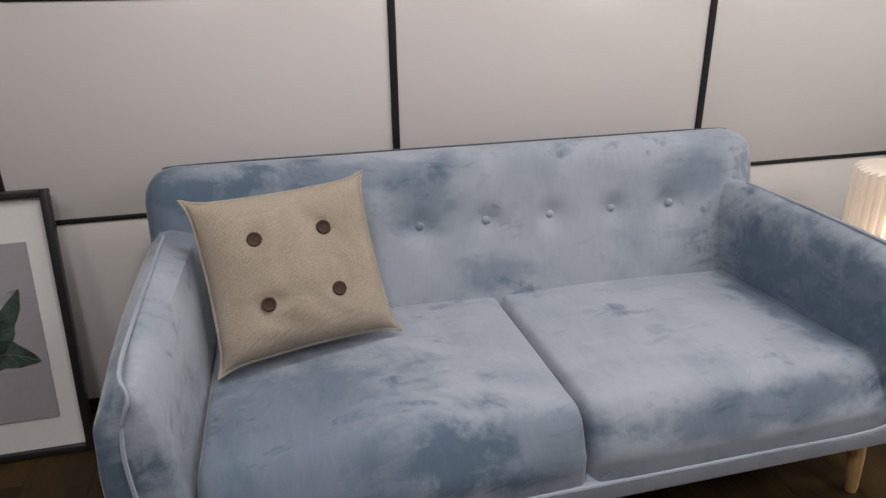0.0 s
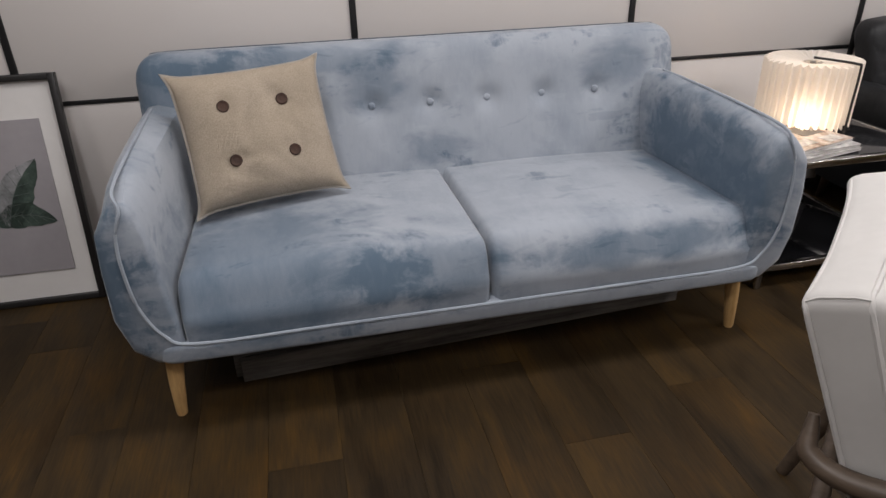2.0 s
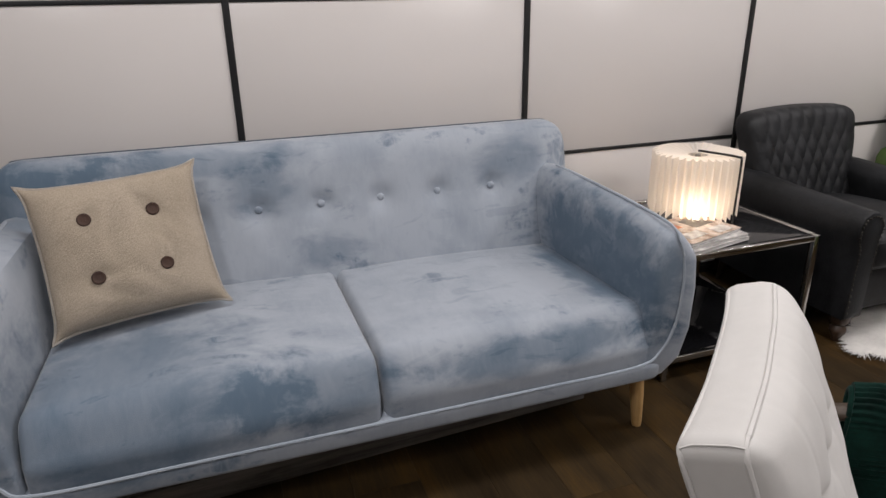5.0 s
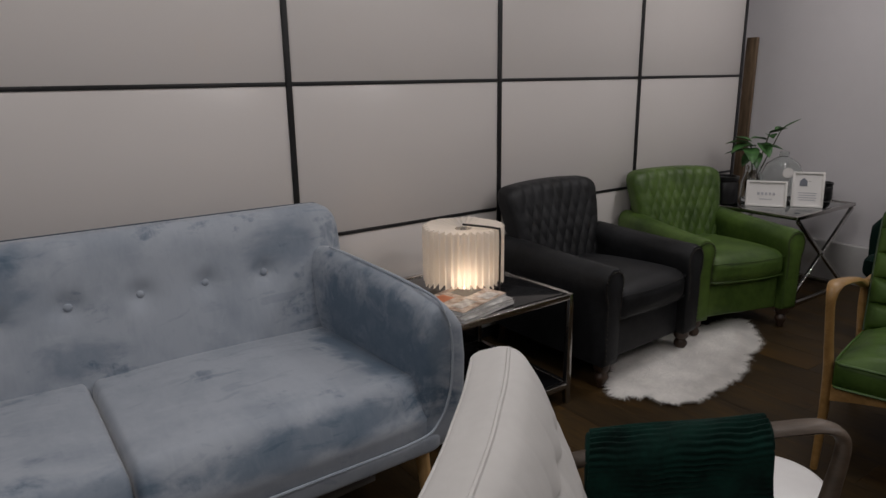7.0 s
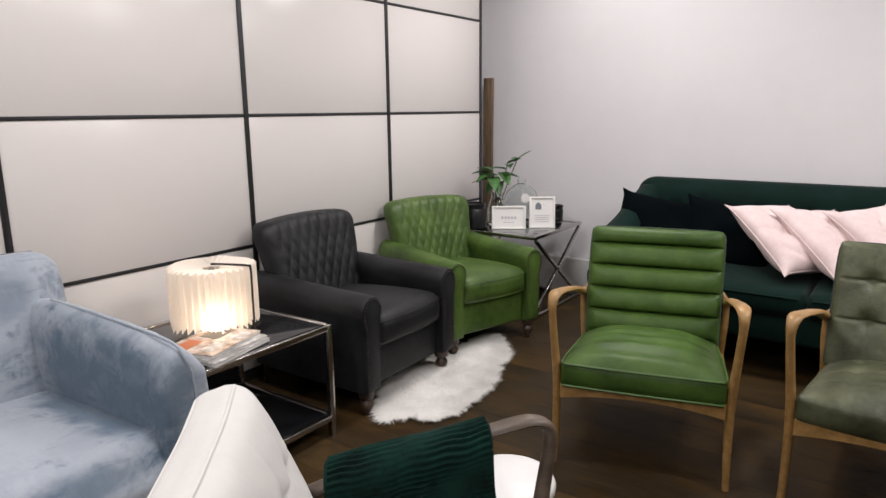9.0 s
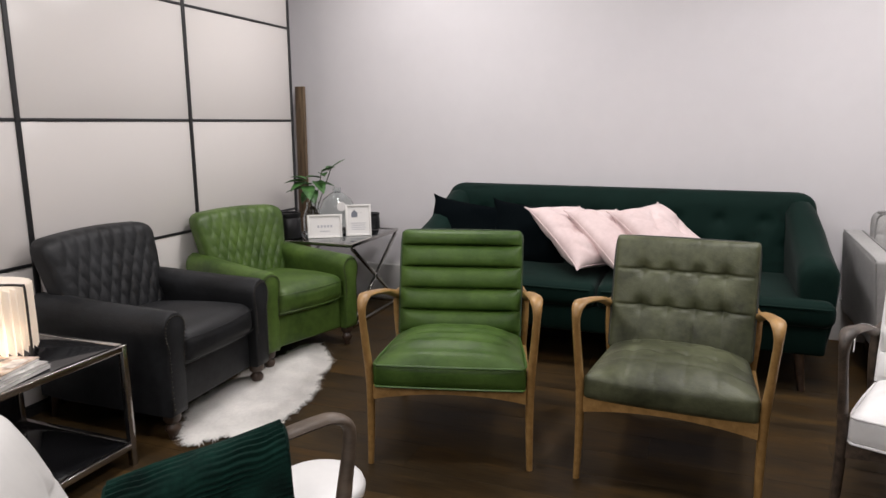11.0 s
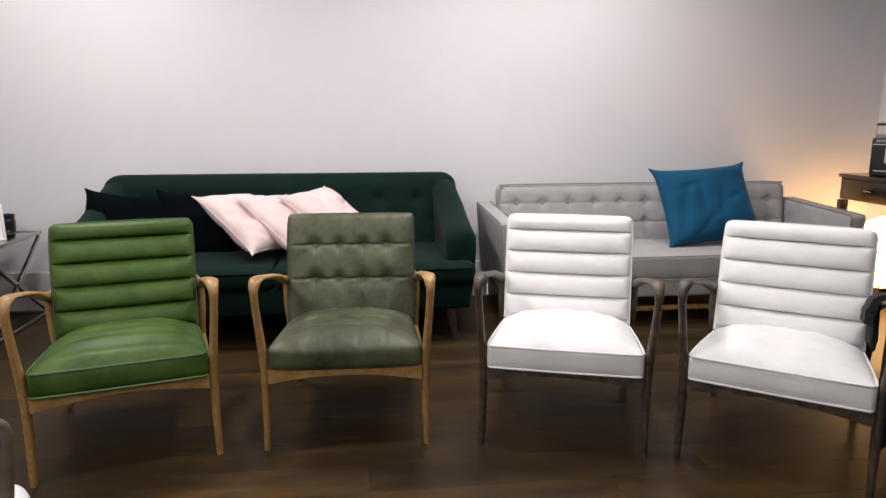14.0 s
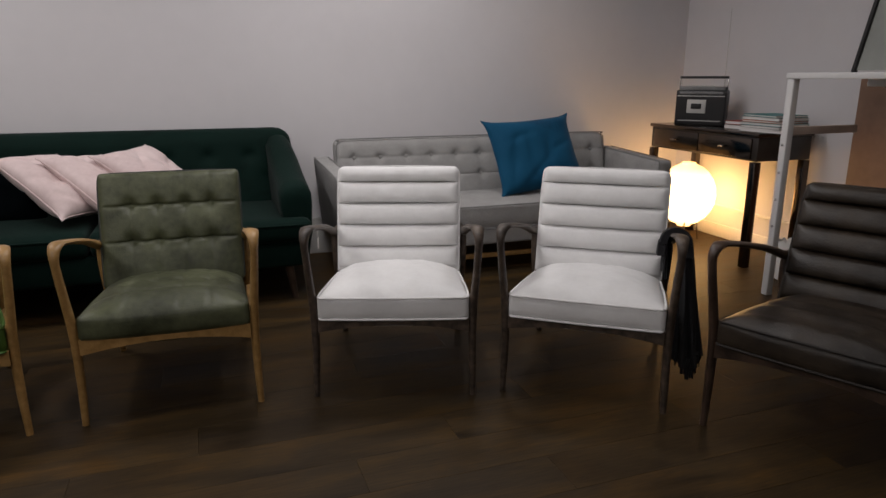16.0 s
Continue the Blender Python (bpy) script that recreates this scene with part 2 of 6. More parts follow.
def floor_wood():
    """Dark oiled planks: long colour bands, fine streaks along the grain and a soft satin gloss."""
    m = bpy.data.materials.new("floor_wood")
    m.use_nodes = True
    n, link = m.node_tree.nodes, m.node_tree.links
    b = n["Principled BSDF"]
    b.inputs["Specular IOR Level"].default_value = 0.15
    tc, info = n.new("ShaderNodeTexCoord"), n.new("ShaderNodeObjectInfo")
    far = n.new("ShaderNodeVectorMath")
    far.operation = "MULTIPLY_ADD"
    far.inputs[1].default_value = (37.0, 53.0, 71.0)
    link.new(info.outputs["Random"], far.inputs[0])
    link.new(tc.outputs["Object"], far.inputs[2])

    def noise(stretch, scale, detail, distort=0.0):
        mp, nz = n.new("ShaderNodeMapping"), n.new("ShaderNodeTexNoise")
        mp.inputs["Scale"].default_value = stretch
        link.new(far.outputs[0], mp.inputs["Vector"])
        nz.inputs["Scale"].default_value, nz.inputs["Detail"].default_value, nz.inputs["Distortion"].default_value = scale, detail, distort
        link.new(mp.outputs[0], nz.inputs["Vector"])
        return nz.outputs["Fac"]

    def mix(a, ka, c, kc):
        m1, m2 = n.new("ShaderNodeMath"), n.new("ShaderNodeMath")
        m1.operation, m2.operation = "MULTIPLY", "MULTIPLY_ADD"
        link.new(a, m1.inputs[0])
        m1.inputs[1].default_value = ka
        link.new(c, m2.inputs[0])
        m2.inputs[1].default_value = kc
        link.new(m1.outputs[0], m2.inputs[2])
        return m2.outputs[0]

    band = noise((6.0, 1.3, 1), 1.0, 4, 0.9)
    streak = noise((48.0, 4.0, 1), 1.0, 5, 1.8)
    fine = noise((230.0, 14.0, 1), 1.0, 3, 0.5)
    rub = noise((3.4, 2.2, 1), 1.0, 6, 0.5)
    tone = mix(mix(band, 0.58, streak, 0.20), 1.0, fine, 0.24)
    ramp = n.new("ShaderNodeValToRGB")
    e = ramp.color_ramp.elements
    e[0].position, e[0].color = 0.37, (0.0170, 0.0108, 0.0052, 1)
    e[1].position, e[1].color = 0.66, (0.0600, 0.0340, 0.0105, 1)
    mid = e.new(0.51)
    mid.color = (0.0335, 0.0215, 0.0098, 1)
    link.new(tone, ramp.inputs[0])
    worn, wr = n.new("ShaderNodeMixRGB"), n.new("ShaderNodeMapRange")
    wr.inputs["From Min"].default_value, wr.inputs["From Max"].default_value = 0.50, 0.66
    wr.inputs["To Max"].default_value = 0.55
    worn.blend_type = "MULTIPLY"
    worn.inputs[2].default_value = (1.38, 1.15, 0.70, 1)
    link.new(rub, wr.inputs["Value"])
    link.new(wr.outputs[0], worn.inputs[0])
    link.new(ramp.outputs[0], worn.inputs[1])
    hsv, mr = n.new("ShaderNodeHueSaturation"), n.new("ShaderNodeMapRange")
    mr.inputs["To Min"].default_value, mr.inputs["To Max"].default_value = 0.91, 1.09
    link.new(info.outputs["Random"], mr.inputs["Value"])
    link.new(mr.outputs[0], hsv.inputs["Value"])
    link.new(worn.outputs[0], hsv.inputs["Color"])
    link.new(hsv.outputs[0], b.inputs["Base Color"])
    rr = n.new("ShaderNodeMapRange")
    rr.inputs["To Min"].default_value, rr.inputs["To Max"].default_value = 0.38, 0.62
    link.new(band, rr.inputs["Value"])
    link.new(rr.outputs[0], b.inputs["Roughness"])
    bp = n.new("ShaderNodeBump")
    bp.inputs["Strength"].default_value, bp.inputs["Distance"].default_value = 0.10, 0.002
    link.new(streak, bp.inputs["Height"])
    link.new(bp.outputs[0], b.inputs["Normal"])
    return m


WHITE_GLASS = material("white_glass", (0.672, 0.636, 0.612), rough=0.26, vary=0.015, scale=0.7)
BLACK_STRIP = material("black_strip", (0.012, 0.012, 0.013), rough=0.45, vary=0.3)
PLASTER = material("plaster", (0.66, 0.638, 0.652), rough=0.85, vary=0.025, scale=1.5, bump=0.06, bump_scale=140)
# Grey picked for how much light the unseen west wall throws back.
BOUNCE_GREY_PLASTER = material("bounce_grey_plaster", (0.46, 0.45, 0.44), rough=0.85, vary=0.04, scale=1.5)
SKIRT = material("grey_skirting", (0.50, 0.49, 0.48), rough=0.5, vary=0.05)
# Grey of the unseen ceiling, set to hold down bounced light.
CEILING = material("bounce_grey_paint", (0.38, 0.375, 0.37), rough=0.9, vary=0.02)
FLOOR_WOOD = floor_wood()
GROOVE = material("floor_groove", (0.016, 0.010, 0.006), rough=0.8)
# Zones: shade painted on both arms, seat fronts and back top, plus brushed marks.
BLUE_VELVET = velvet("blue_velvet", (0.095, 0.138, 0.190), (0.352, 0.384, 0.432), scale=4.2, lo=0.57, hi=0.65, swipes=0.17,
                     nap_shade_zones=[((0.84, -0.10, 0.48), (0.15, 0.52, 0.26), 0.85), ((-0.64, -0.34, 0.38), (0.44, 0.40, 0.22), 0.72),
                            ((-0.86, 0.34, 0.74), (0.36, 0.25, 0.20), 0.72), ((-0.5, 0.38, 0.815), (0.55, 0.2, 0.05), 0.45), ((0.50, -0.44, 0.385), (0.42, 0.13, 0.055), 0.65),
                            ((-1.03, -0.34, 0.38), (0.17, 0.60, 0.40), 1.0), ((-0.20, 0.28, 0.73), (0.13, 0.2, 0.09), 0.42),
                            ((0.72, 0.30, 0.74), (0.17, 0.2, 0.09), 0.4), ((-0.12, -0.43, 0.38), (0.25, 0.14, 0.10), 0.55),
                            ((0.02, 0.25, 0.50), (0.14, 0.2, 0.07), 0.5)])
BLUE_PIPE = velvet("blue_piping", (0.21, 0.245, 0.29), (0.33, 0.37, 0.42))
BLUE_SEAM = velvet("blue_seam", (0.045, 0.060, 0.08), (0.085, 0.105, 0.13))
LINEN = woven("beige_linen", (0.535, 0.448, 0.345), (0.590, 0.500, 0.395), bump=0.7)
LINEN_EDGE = woven("linen_edge", (0.54, 0.485, 0.42), (0.60, 0.55, 0.49), bump=0.7)
BROWN_BUTTON = material("brown_button", (0.047, 0.021, 0.012), rough=0.7, vary=0.3, scale=40)
OAK_LEG = material("pale_oak", (0.46, 0.27, 0.10), rough=0.45, vary=0.18, scale=8, stretch=(6, 6, 0.6), second=(0.56, 0.36, 0.16))
OAK_ARM = material("golden_oak", (0.27, 0.150, 0.046), rough=0.42, vary=0.12, scale=7, stretch=(5, 1, 5), second=(0.33, 0.19, 0.066), bump=0.03, bump_scale=40)
GREY_WOOD = material("weathered_wood", (0.036, 0.025, 0.018), rough=0.5, vary=0.35, scale=7, stretch=(5, 1, 5), second=(0.075, 0.053, 0.038), bump=0.08, bump_scale=40)
PALE_WEATHERED = material("washed_wood", (0.070, 0.049, 0.034), rough=0.48, vary=0.15, scale=7, stretch=(5, 1, 5), second=(0.098, 0.070, 0.049), bump=0.08, bump_scale=40)
DARK_WOOD = material("dark_wood", (0.025, 0.015, 0.010), rough=0.38, vary=0.4, scale=8, second=(0.05, 0.03, 0.02))
GREEN_LEATHER = material("green_leather", (0.0335, 0.072, 0.0122), rough=0.46, vary=0.15, scale=7, second=(0.055, 0.101, 0.0190), spec=0.22, bump=0.22, bump_scale=130, rough_vary=0.08)
CLUB_GREEN = material("club_green_leather", (0.038, 0.076, 0.0138), rough=0.42, vary=0.22, scale=5, second=(0.068, 0.116, 0.023), spec=0.34, bump=0.22, bump_scale=130, rough_vary=0.05)
OLIVE_LEATHER = material("olive_leather", (0.0375, 0.0420, 0.0205), rough=0.46, vary=0.26, scale=6, second=(0.074, 0.080, 0.043), spec=0.34, bump=0.25, bump_scale=120, rough_vary=0.05)
BLACK_LEATHER = material("charcoal_leather", (0.0062, 0.0066, 0.0075), rough=0.52, vary=0.35, scale=5, second=(0.0138, 0.0144, 0.0160), spec=0.30, bump=0.25, bump_scale=120, rough_vary=0.1)
BROWN_LEATHER = material("brown_leather", (0.0125, 0.0090, 0.0064), rough=0.42, vary=0.35, scale=5, second=(0.030, 0.0215, 0.0145), spec=0.38, bump=0.30, bump_scale=120, rough_vary=0.1)
WHITE_LINEN = material("white_linen", (0.725, 0.716, 0.712), rough=0.9, vary=0.05, scale=8, bump=0.25, bump_scale=300, sheen=0.15)
CREAM_LINEN = material("cream_linen", (0.56, 0.545, 0.525), rough=0.9, vary=0.04, scale=8, bump=0.06, bump_scale=300, sheen=0.1)
CREAM_PIPE = material("cream_piping", (0.57, 0.555, 0.535), rough=0.85, vary=0.04)
WHITE_PIPE = material("white_piping", (0.72, 0.71, 0.705), rough=0.85, vary=0.04)
CHROME = material("chrome", (0.50, 0.48, 0.46), rough=0.20, metal=1.0, vary=0.06, rough_vary=0.06)
STEEL = material("brushed_steel", (0.45, 0.43, 0.41), rough=0.3, metal=1.0, vary=0.1)
BRASS_NAIL = material("antique_nail", (0.055, 0.050, 0.043), rough=0.38, metal=1.0, vary=0.2)
BLACK_GLASS = material("black_glass", (0.008, 0.008, 0.009), rough=0.07, vary=0.1)
MIRROR_TOP = material("mirror_top", (0.36, 0.37, 0.37), rough=0.08, metal=1.0, vary=0.06, scale=3, rough_vary=0.03)
CLEAR = glass("clear_glass", (0.93, 0.96, 0.95))
PAPER = material("paper", (0.72, 0.70, 0.68), rough=0.8, vary=0.03)
ART_GREY = material("art_ground", (0.33, 0.31, 0.325), rough=0.6, vary=0.08, scale=4)
LEAF_DARK = material("painted_leaf", (0.022, 0.040, 0.034), rough=0.6, vary=0.4, scale=18, second=(0.05, 0.075, 0.06))
LEAF_PALE = material("painted_leaf_pale", (0.19, 0.20, 0.20), rough=0.6, vary=0.25, scale=18, second=(0.28, 0.28, 0.29))
LEAF_VEIN = material("painted_vein", (0.10, 0.125, 0.115), rough=0.6, vary=0.2)
BLACK_FRAME = material("black_frame", (0.014, 0.013, 0.013), rough=0.4, vary=0.3)
WHITE_FRAME = material("white_frame", (0.70, 0.68, 0.65), rough=0.4, vary=0.04)
INK = material("ink", (0.16, 0.17, 0.20), rough=0.7)
INK_PALE = material("pale_ink", (0.42, 0.42, 0.45), rough=0.7)
BOARD_GREY = material("grey_board", (0.085, 0.077, 0.068), rough=0.7, vary=0.4, scale=6, stretch=(0.6, 8, 8), second=(0.15, 0.138, 0.125), bump=0.3, bump_scale=20)
FUR = material("white_fur", (0.70, 0.675, 0.64), rough=0.95, vary=0.12, scale=9, sheen=0.3)
FUR_BASE = material("fur_hide", (0.70, 0.67, 0.63), rough=0.95, vary=0.1)
GREEN_VELVET = velvet("green_velvet", (0.0013, 0.0062, 0.0048), (0.0038, 0.0148, 0.0115), scale=4, sheen=0.07, spec=0.08)
BLACK_VELVET = velvet("black_velvet", (0.0010, 0.0022, 0.003), (0.0018, 0.0032, 0.0040), scale=5, sheen=0.0, spec=0.03, rough=0.95)
PINK = material("pink_velvet", (0.62, 0.482, 0.472), rough=0.7, vary=0.05, scale=7, second=(0.68, 0.55, 0.54), sheen=0.3, bump=0.1, bump_scale=200)
BLUE_PILLOW = velvet("teal_velvet", (0.004, 0.040, 0.090), (0.008, 0.072, 0.145), scale=3, sheen=0.15, spec=0.1)
GREY_CLOTH = woven("grey_cloth", (0.37, 0.365, 0.36), (0.41, 0.405, 0.40), scale=900, bump=0.25)
KNIT = material("green_knit", (0.0012, 0.0120, 0.0090), rough=0.95, vary=0.35, scale=14, second=(0.0028, 0.0195, 0.0142), bump=0.4, bump_scale=400, sheen=0.02, spec=0.15)
BLACK_KNIT = material("black_knit", (0.010, 0.010, 0.012), rough=0.95, vary=0.3, scale=14, bump=0.6, bump_scale=200)
POT = material("black_pot", (0.008, 0.008, 0.009), rough=0.28, vary=0.2)
PLANT_LEAF = material("leaf", (0.028, 0.085, 0.020), rough=0.4, vary=0.35, scale=20, second=(0.05, 0.13, 0.035))
STEM = material("stem", (0.05, 0.06, 0.025), rough=0.6)
ROOTS = material("roots", (0.10, 0.075, 0.045), rough=0.8, vary=0.4, scale=60)
PLANK_WOOD = material("corner_plank", (0.10, 0.062, 0.032), rough=0.6, vary=0.35, scale=5, stretch=(9, 9, 0.8), second=(0.15, 0.10, 0.058))
MIRROR_DARK = material("smoked_mirror", (0.115, 0.095, 0.08), rough=0.14, metal=1.0, vary=0.12, scale=3, rough_vary=0.04)
DESK_FRAME = material("desk_frame", (0.035, 0.028, 0.023), rough=0.3, vary=0.3)
RADIO_BLACK = material("radio_black", (0.012, 0.012, 0.013), rough=0.35, vary=0.2)
RADIO_GREY = material("radio_grey", (0.20, 0.20, 0.20), rough=0.4, vary=0.2)
RADIO_SILVER = material("radio_silver", (0.55, 0.54, 0.52), rough=0.35, vary=0.05)
WHITE_METAL = material("white_metal", (0.68, 0.67, 0.66), rough=0.4, vary=0.04)
BROWN_BOARD = material("brown_board", (0.21, 0.118, 0.075), rough=0.6, vary=0.10, scale=3, second=(0.245, 0.142, 0.095))
# Warm light on the white rail, put into its colour as brown.
RAIL_WARM_TINT = material("warm_tint_rail", (0.46, 0.36, 0.30), rough=0.5, vary=0.12, scale=5)
GREY_GLAZE = material("grey_glaze", (0.27, 0.28, 0.26), rough=0.2, vary=0.1, scale=2)
RED_BOOK = material("red_cover", (0.30, 0.035, 0.022), rough=0.5)
ORANGE_BOOK = material("orange_cover", (0.45, 0.13, 0.05), rough=0.5)
TEAL_BOOK = material("teal_cover", (0.06, 0.22, 0.22), rough=0.5)
DARK_BOOK = material("dark_cover", (0.03, 0.03, 0.032), rough=0.4)
MAG_COVER = material("magazine_cover", (0.24, 0.10, 0.05), rough=0.25, vary=0.5, scale=22, second=(0.48, 0.41, 0.35))
MAG_GREY = material("magazine_grey", (0.30, 0.28, 0.26), rough=0.25, vary=0.4, scale=26, second=(0.52, 0.50, 0.48))
GLOBE_PAPER = glow("lamp_paper", (1.0, 0.55, 0.20), 8.0)
gl = GLOBE_PAPER.node_tree
gl_tc, gl_sep, gl_off, gl_abs, gl_r = (gl.nodes.new(k) for k in ("ShaderNodeTexCoord", "ShaderNodeSeparateXYZ", "ShaderNodeMath", "ShaderNodeMath", "ShaderNodeMapRange"))
gl_off.operation, gl_abs.operation = "SUBTRACT", "ABSOLUTE"
gl_off.inputs[1].default_value = 0.335
gl_r.inputs["From Min"].default_value, gl_r.inputs["From Max"].default_value = 0.03, 0.22
gl_r.inputs["To Min"].default_value, gl_r.inputs["To Max"].default_value = 18.0, 4.0
gl.links.new(gl_tc.outputs["Object"], gl_sep.inputs[0])
gl.links.new(gl_sep.outputs["Z"], gl_off.inputs[0])
gl.links.new(gl_off.outputs[0], gl_abs.inputs[0])
gl.links.new(gl_abs.outputs[0], gl_r.inputs["Value"])
gl.links.new(gl_r.outputs[0], gl.nodes["Principled BSDF"].inputs["Emission Strength"])
STRAP = material("black_strap", (0.012, 0.011, 0.011), rough=0.6)


def paper_pages():
    m = bpy.data.materials.new("lamp_pages")
    m.use_nodes = True
    n, link = m.node_tree.nodes, m.node_tree.links
    b = n["Principled BSDF"]
    b.inputs["Base Color"].default_value = (0.90, 0.875, 0.84, 1)
    b.inputs["Roughness"].default_value = 0.8
    tr = n.new("ShaderNodeBsdfTranslucent")
    tr.inputs["Color"].default_value = (0.94, 0.88, 0.80, 1)
    mix = n.new("ShaderNodeMixShader")
    mix.inputs[0].default_value = 0.55
    link.new(b.outputs[0], mix.inputs[1])
    link.new(tr.outputs[0], mix.inputs[2])
    link.new(mix.outputs[0], n["Material Output"].inputs["Surface"])
    return m


PAGES = paper_pages()


# ---- mesh helpers ----
def part(name, bm, mat, parent=None, label=""):
    me = bpy.data.meshes.new(name)
    bm.normal_update()
    bm.to_mesh(me)
    bm.free()
    me.materials.append(mat)
    for p in me.polygons:
        p.use_smooth = True
    if hasattr(me, "set_sharp_from_angle"):
        me.set_sharp_from_angle(angle=radians(48))
    ob = new(name, me)
    if parent:
        ob.parent = parent
    if label:
        ob["label"] = label
    return ob


def thing(name, m, label, category, group=""):
    e = new(name)
    e.empty_display_size = 0.1
    e.matrix_world = m
    return tagged(e, label, category, group)


def facing(fx, fy):
    """Yaw that turns the local front (-y) to the direction (fx, fy)."""
    return math.degrees(math.atan2(fx, -fy))


def box(bm, c, s, bevel=0.0, m=None, seg=2):
    r = bmesh.ops.create_cube(bm, size=1.0)
    vs = r["verts"]
    for v in vs:
        v.co = Vector((v.co.x * s[0] + c[0], v.co.y * s[1] + c[1], v.co.z * s[2] + c[2]))
    if bevel:
        es = list({e for v in vs for e in v.link_edges})
        g = bmesh.ops.bevel(bm, geom=es, offset=bevel, segments=seg, affect="EDGES", profile=0.5)
        vs = [v for v in bm.verts if v in set(g["verts"]) or v in set(vs)] if m else vs
    if m:
        for v in set(vs):
            if v.is_valid:
                v.co = m @ v.co
    return bm


def a_box(c, s, bevel=0.0, m=None):
    bm = box(bmesh.new(), c, s, bevel)
    if m:
        bmesh.ops.transform(bm, matrix=m, verts=bm.verts)
    return bm


def ticks(h, r, n):
    r = min(r, h * 0.98)
    a = [-h + r * (1 - math.cos(radians(90) * k / 4)) * 1.0 for k in range(4)]
    mid = [-h + r + (2 * h - 2 * r) * k / n for k in range(n + 1)]
    return a + mid + [-v for v in reversed(a)]


def soft_box(size, r, n=(8, 8, 8), puff=(0, 0, 0), deform=None, power=2):
    """A box with rounded edges and swelling faces; deform maps each point to its final place."""
    hx, hy, hz = (s / 2 for s in size)
    rr = (r, r, r) if not isinstance(r, tuple) else r
    tx, ty, tz = ticks(hx, rr[0], n[0]), ticks(hy, rr[1], n[1]), ticks(hz, rr[2], n[2])
    X, Y, Z = len(tx) - 1, len(ty) - 1, len(tz) - 1
    verts, index = [], {}
    half = (hx, hy, hz)

    def vert(i, j, k):
        key = (i, j, k)
        if key not in index:
            p = [tx[i], ty[j], tz[k]]
            inner = [max(-(h - q), min(h - q, v)) for v, h, q in zip(p, half, rr)]
            d = [(v - w) / q if q else 0 for v, w, q in zip(p, inner, rr)]
            length = math.sqrt(sum(v * v for v in d)) or 1
            top = max(abs(v) for v in d)
            p = [w + v / length * top * q for w, v, q in zip(inner, d, rr)]
            u = [v / h for v, h in zip(p, half)]
            sw = [max(0.0, 1 - abs(a) ** power) for a in u]
            q = [p[0] + puff[0] * u[0] * sw[1] * sw[2], p[1] + puff[1] * u[1] * sw[0] * sw[2], p[2] + puff[2] * u[2] * sw[0] * sw[1]]
            index[key] = len(verts)
            verts.append(q)
        return index[key]

    faces = []
    for i in range(X):
        for j in range(Y):
            faces.append((vert(i, j, 0), vert(i, j + 1, 0), vert(i + 1, j + 1, 0), vert(i + 1, j, 0)))
            faces.append((vert(i, j, Z), vert(i + 1, j, Z), vert(i + 1, j + 1, Z), vert(i, j + 1, Z)))
    for i in range(X):
        for k in range(Z):
            faces.append((vert(i, 0, k), vert(i + 1, 0, k), vert(i + 1, 0, k + 1), vert(i, 0, k + 1)))
            faces.append((vert(i, Y, k), vert(i, Y, k + 1), vert(i + 1, Y, k + 1), vert(i + 1, Y, k)))
    for j in range(Y):
        for k in range(Z):
            faces.append((vert(0, j, k), vert(0, j, k + 1), vert(0, j + 1, k + 1), vert(0, j + 1, k)))
            faces.append((vert(X, j, k), vert(X, j + 1, k), vert(X, j + 1, k + 1), vert(X, j, k + 1)))
    if deform:
        verts = [deform(*v) for v in verts]
    me = bpy.data.meshes.new("soft")
    me.from_pydata(verts, [], faces)
    bm = bmesh.new()
    bm.from_mesh(me)
    bpy.data.meshes.remove(me)
    return bm


def catmull(pts, n=6, closed=False):
    pts = [Vector(p) for p in pts]
    out = []
    count = len(pts) if closed else len(pts) - 1
    for i in range(count):
        if closed:
            a, b, c, d = (pts[(i + k - 1) % len(pts)] for k in range(4))
        else:
            b, c = pts[i], pts[i + 1]
            a = pts[i - 1] if i else b * 2 - c
            d = pts[i + 2] if i + 2 < len(pts) else c * 2 - b
        for s in range(n):
            t = s / n
            out.append(0.5 * ((2 * b) + (c - a) * t + (2 * a - 5 * b + 4 * c - d) * t * t + (3 * b - a - 3 * c + d) * t ** 3))
    if not closed:
        out.append(pts[-1].copy())
    return out


def tube(bm, pts, radius, seg=8, closed=False, up=(0, 0, 1)):
    """A round or oval rod along pts. radius: one number, or for each point a number or (side, up) radii."""
    pts = [Vector(p) for p in pts]
    n = len(pts)
    rings = []
    for i, p in enumerate(pts):
        if closed:
            t = pts[(i + 1) % n] - pts[i - 1]
        else:
            t = pts[min(i + 1, n - 1)] - pts[max(i - 1, 0)]
        t.normalize()
        u = Vector(up)
        if abs(t.dot(u)) > 0.97:
            u = Vector((0, 1, 0)) if abs(t.y) < 0.9 else Vector((1, 0, 0))
        side = t.cross(u).normalized()
        upv = side.cross(t).normalized()
        rad = radius[i] if isinstance(radius, (list, tuple)) else radius
        a, b = rad if isinstance(rad, (list, tuple)) else (rad, rad)
        rings.append([bm.verts.new(p + side * (a * math.cos(2 * math.pi * k / seg)) + upv * (b * math.sin(2 * math.pi * k / seg))) for k in range(seg)])
    for i in range(n if closed else n - 1):
        r0, r1 = rings[i], rings[(i + 1) % n]
        for k in range(seg):
            bm.faces.new((r0[k], r0[(k + 1) % seg], r1[(k + 1) % seg], r1[k]))
    if not closed:
        bm.faces.new(list(reversed(rings[0])))
        bm.faces.new(rings[-1])
    bmesh.ops.recalc_face_normals(bm, faces=bm.faces)
    return bm


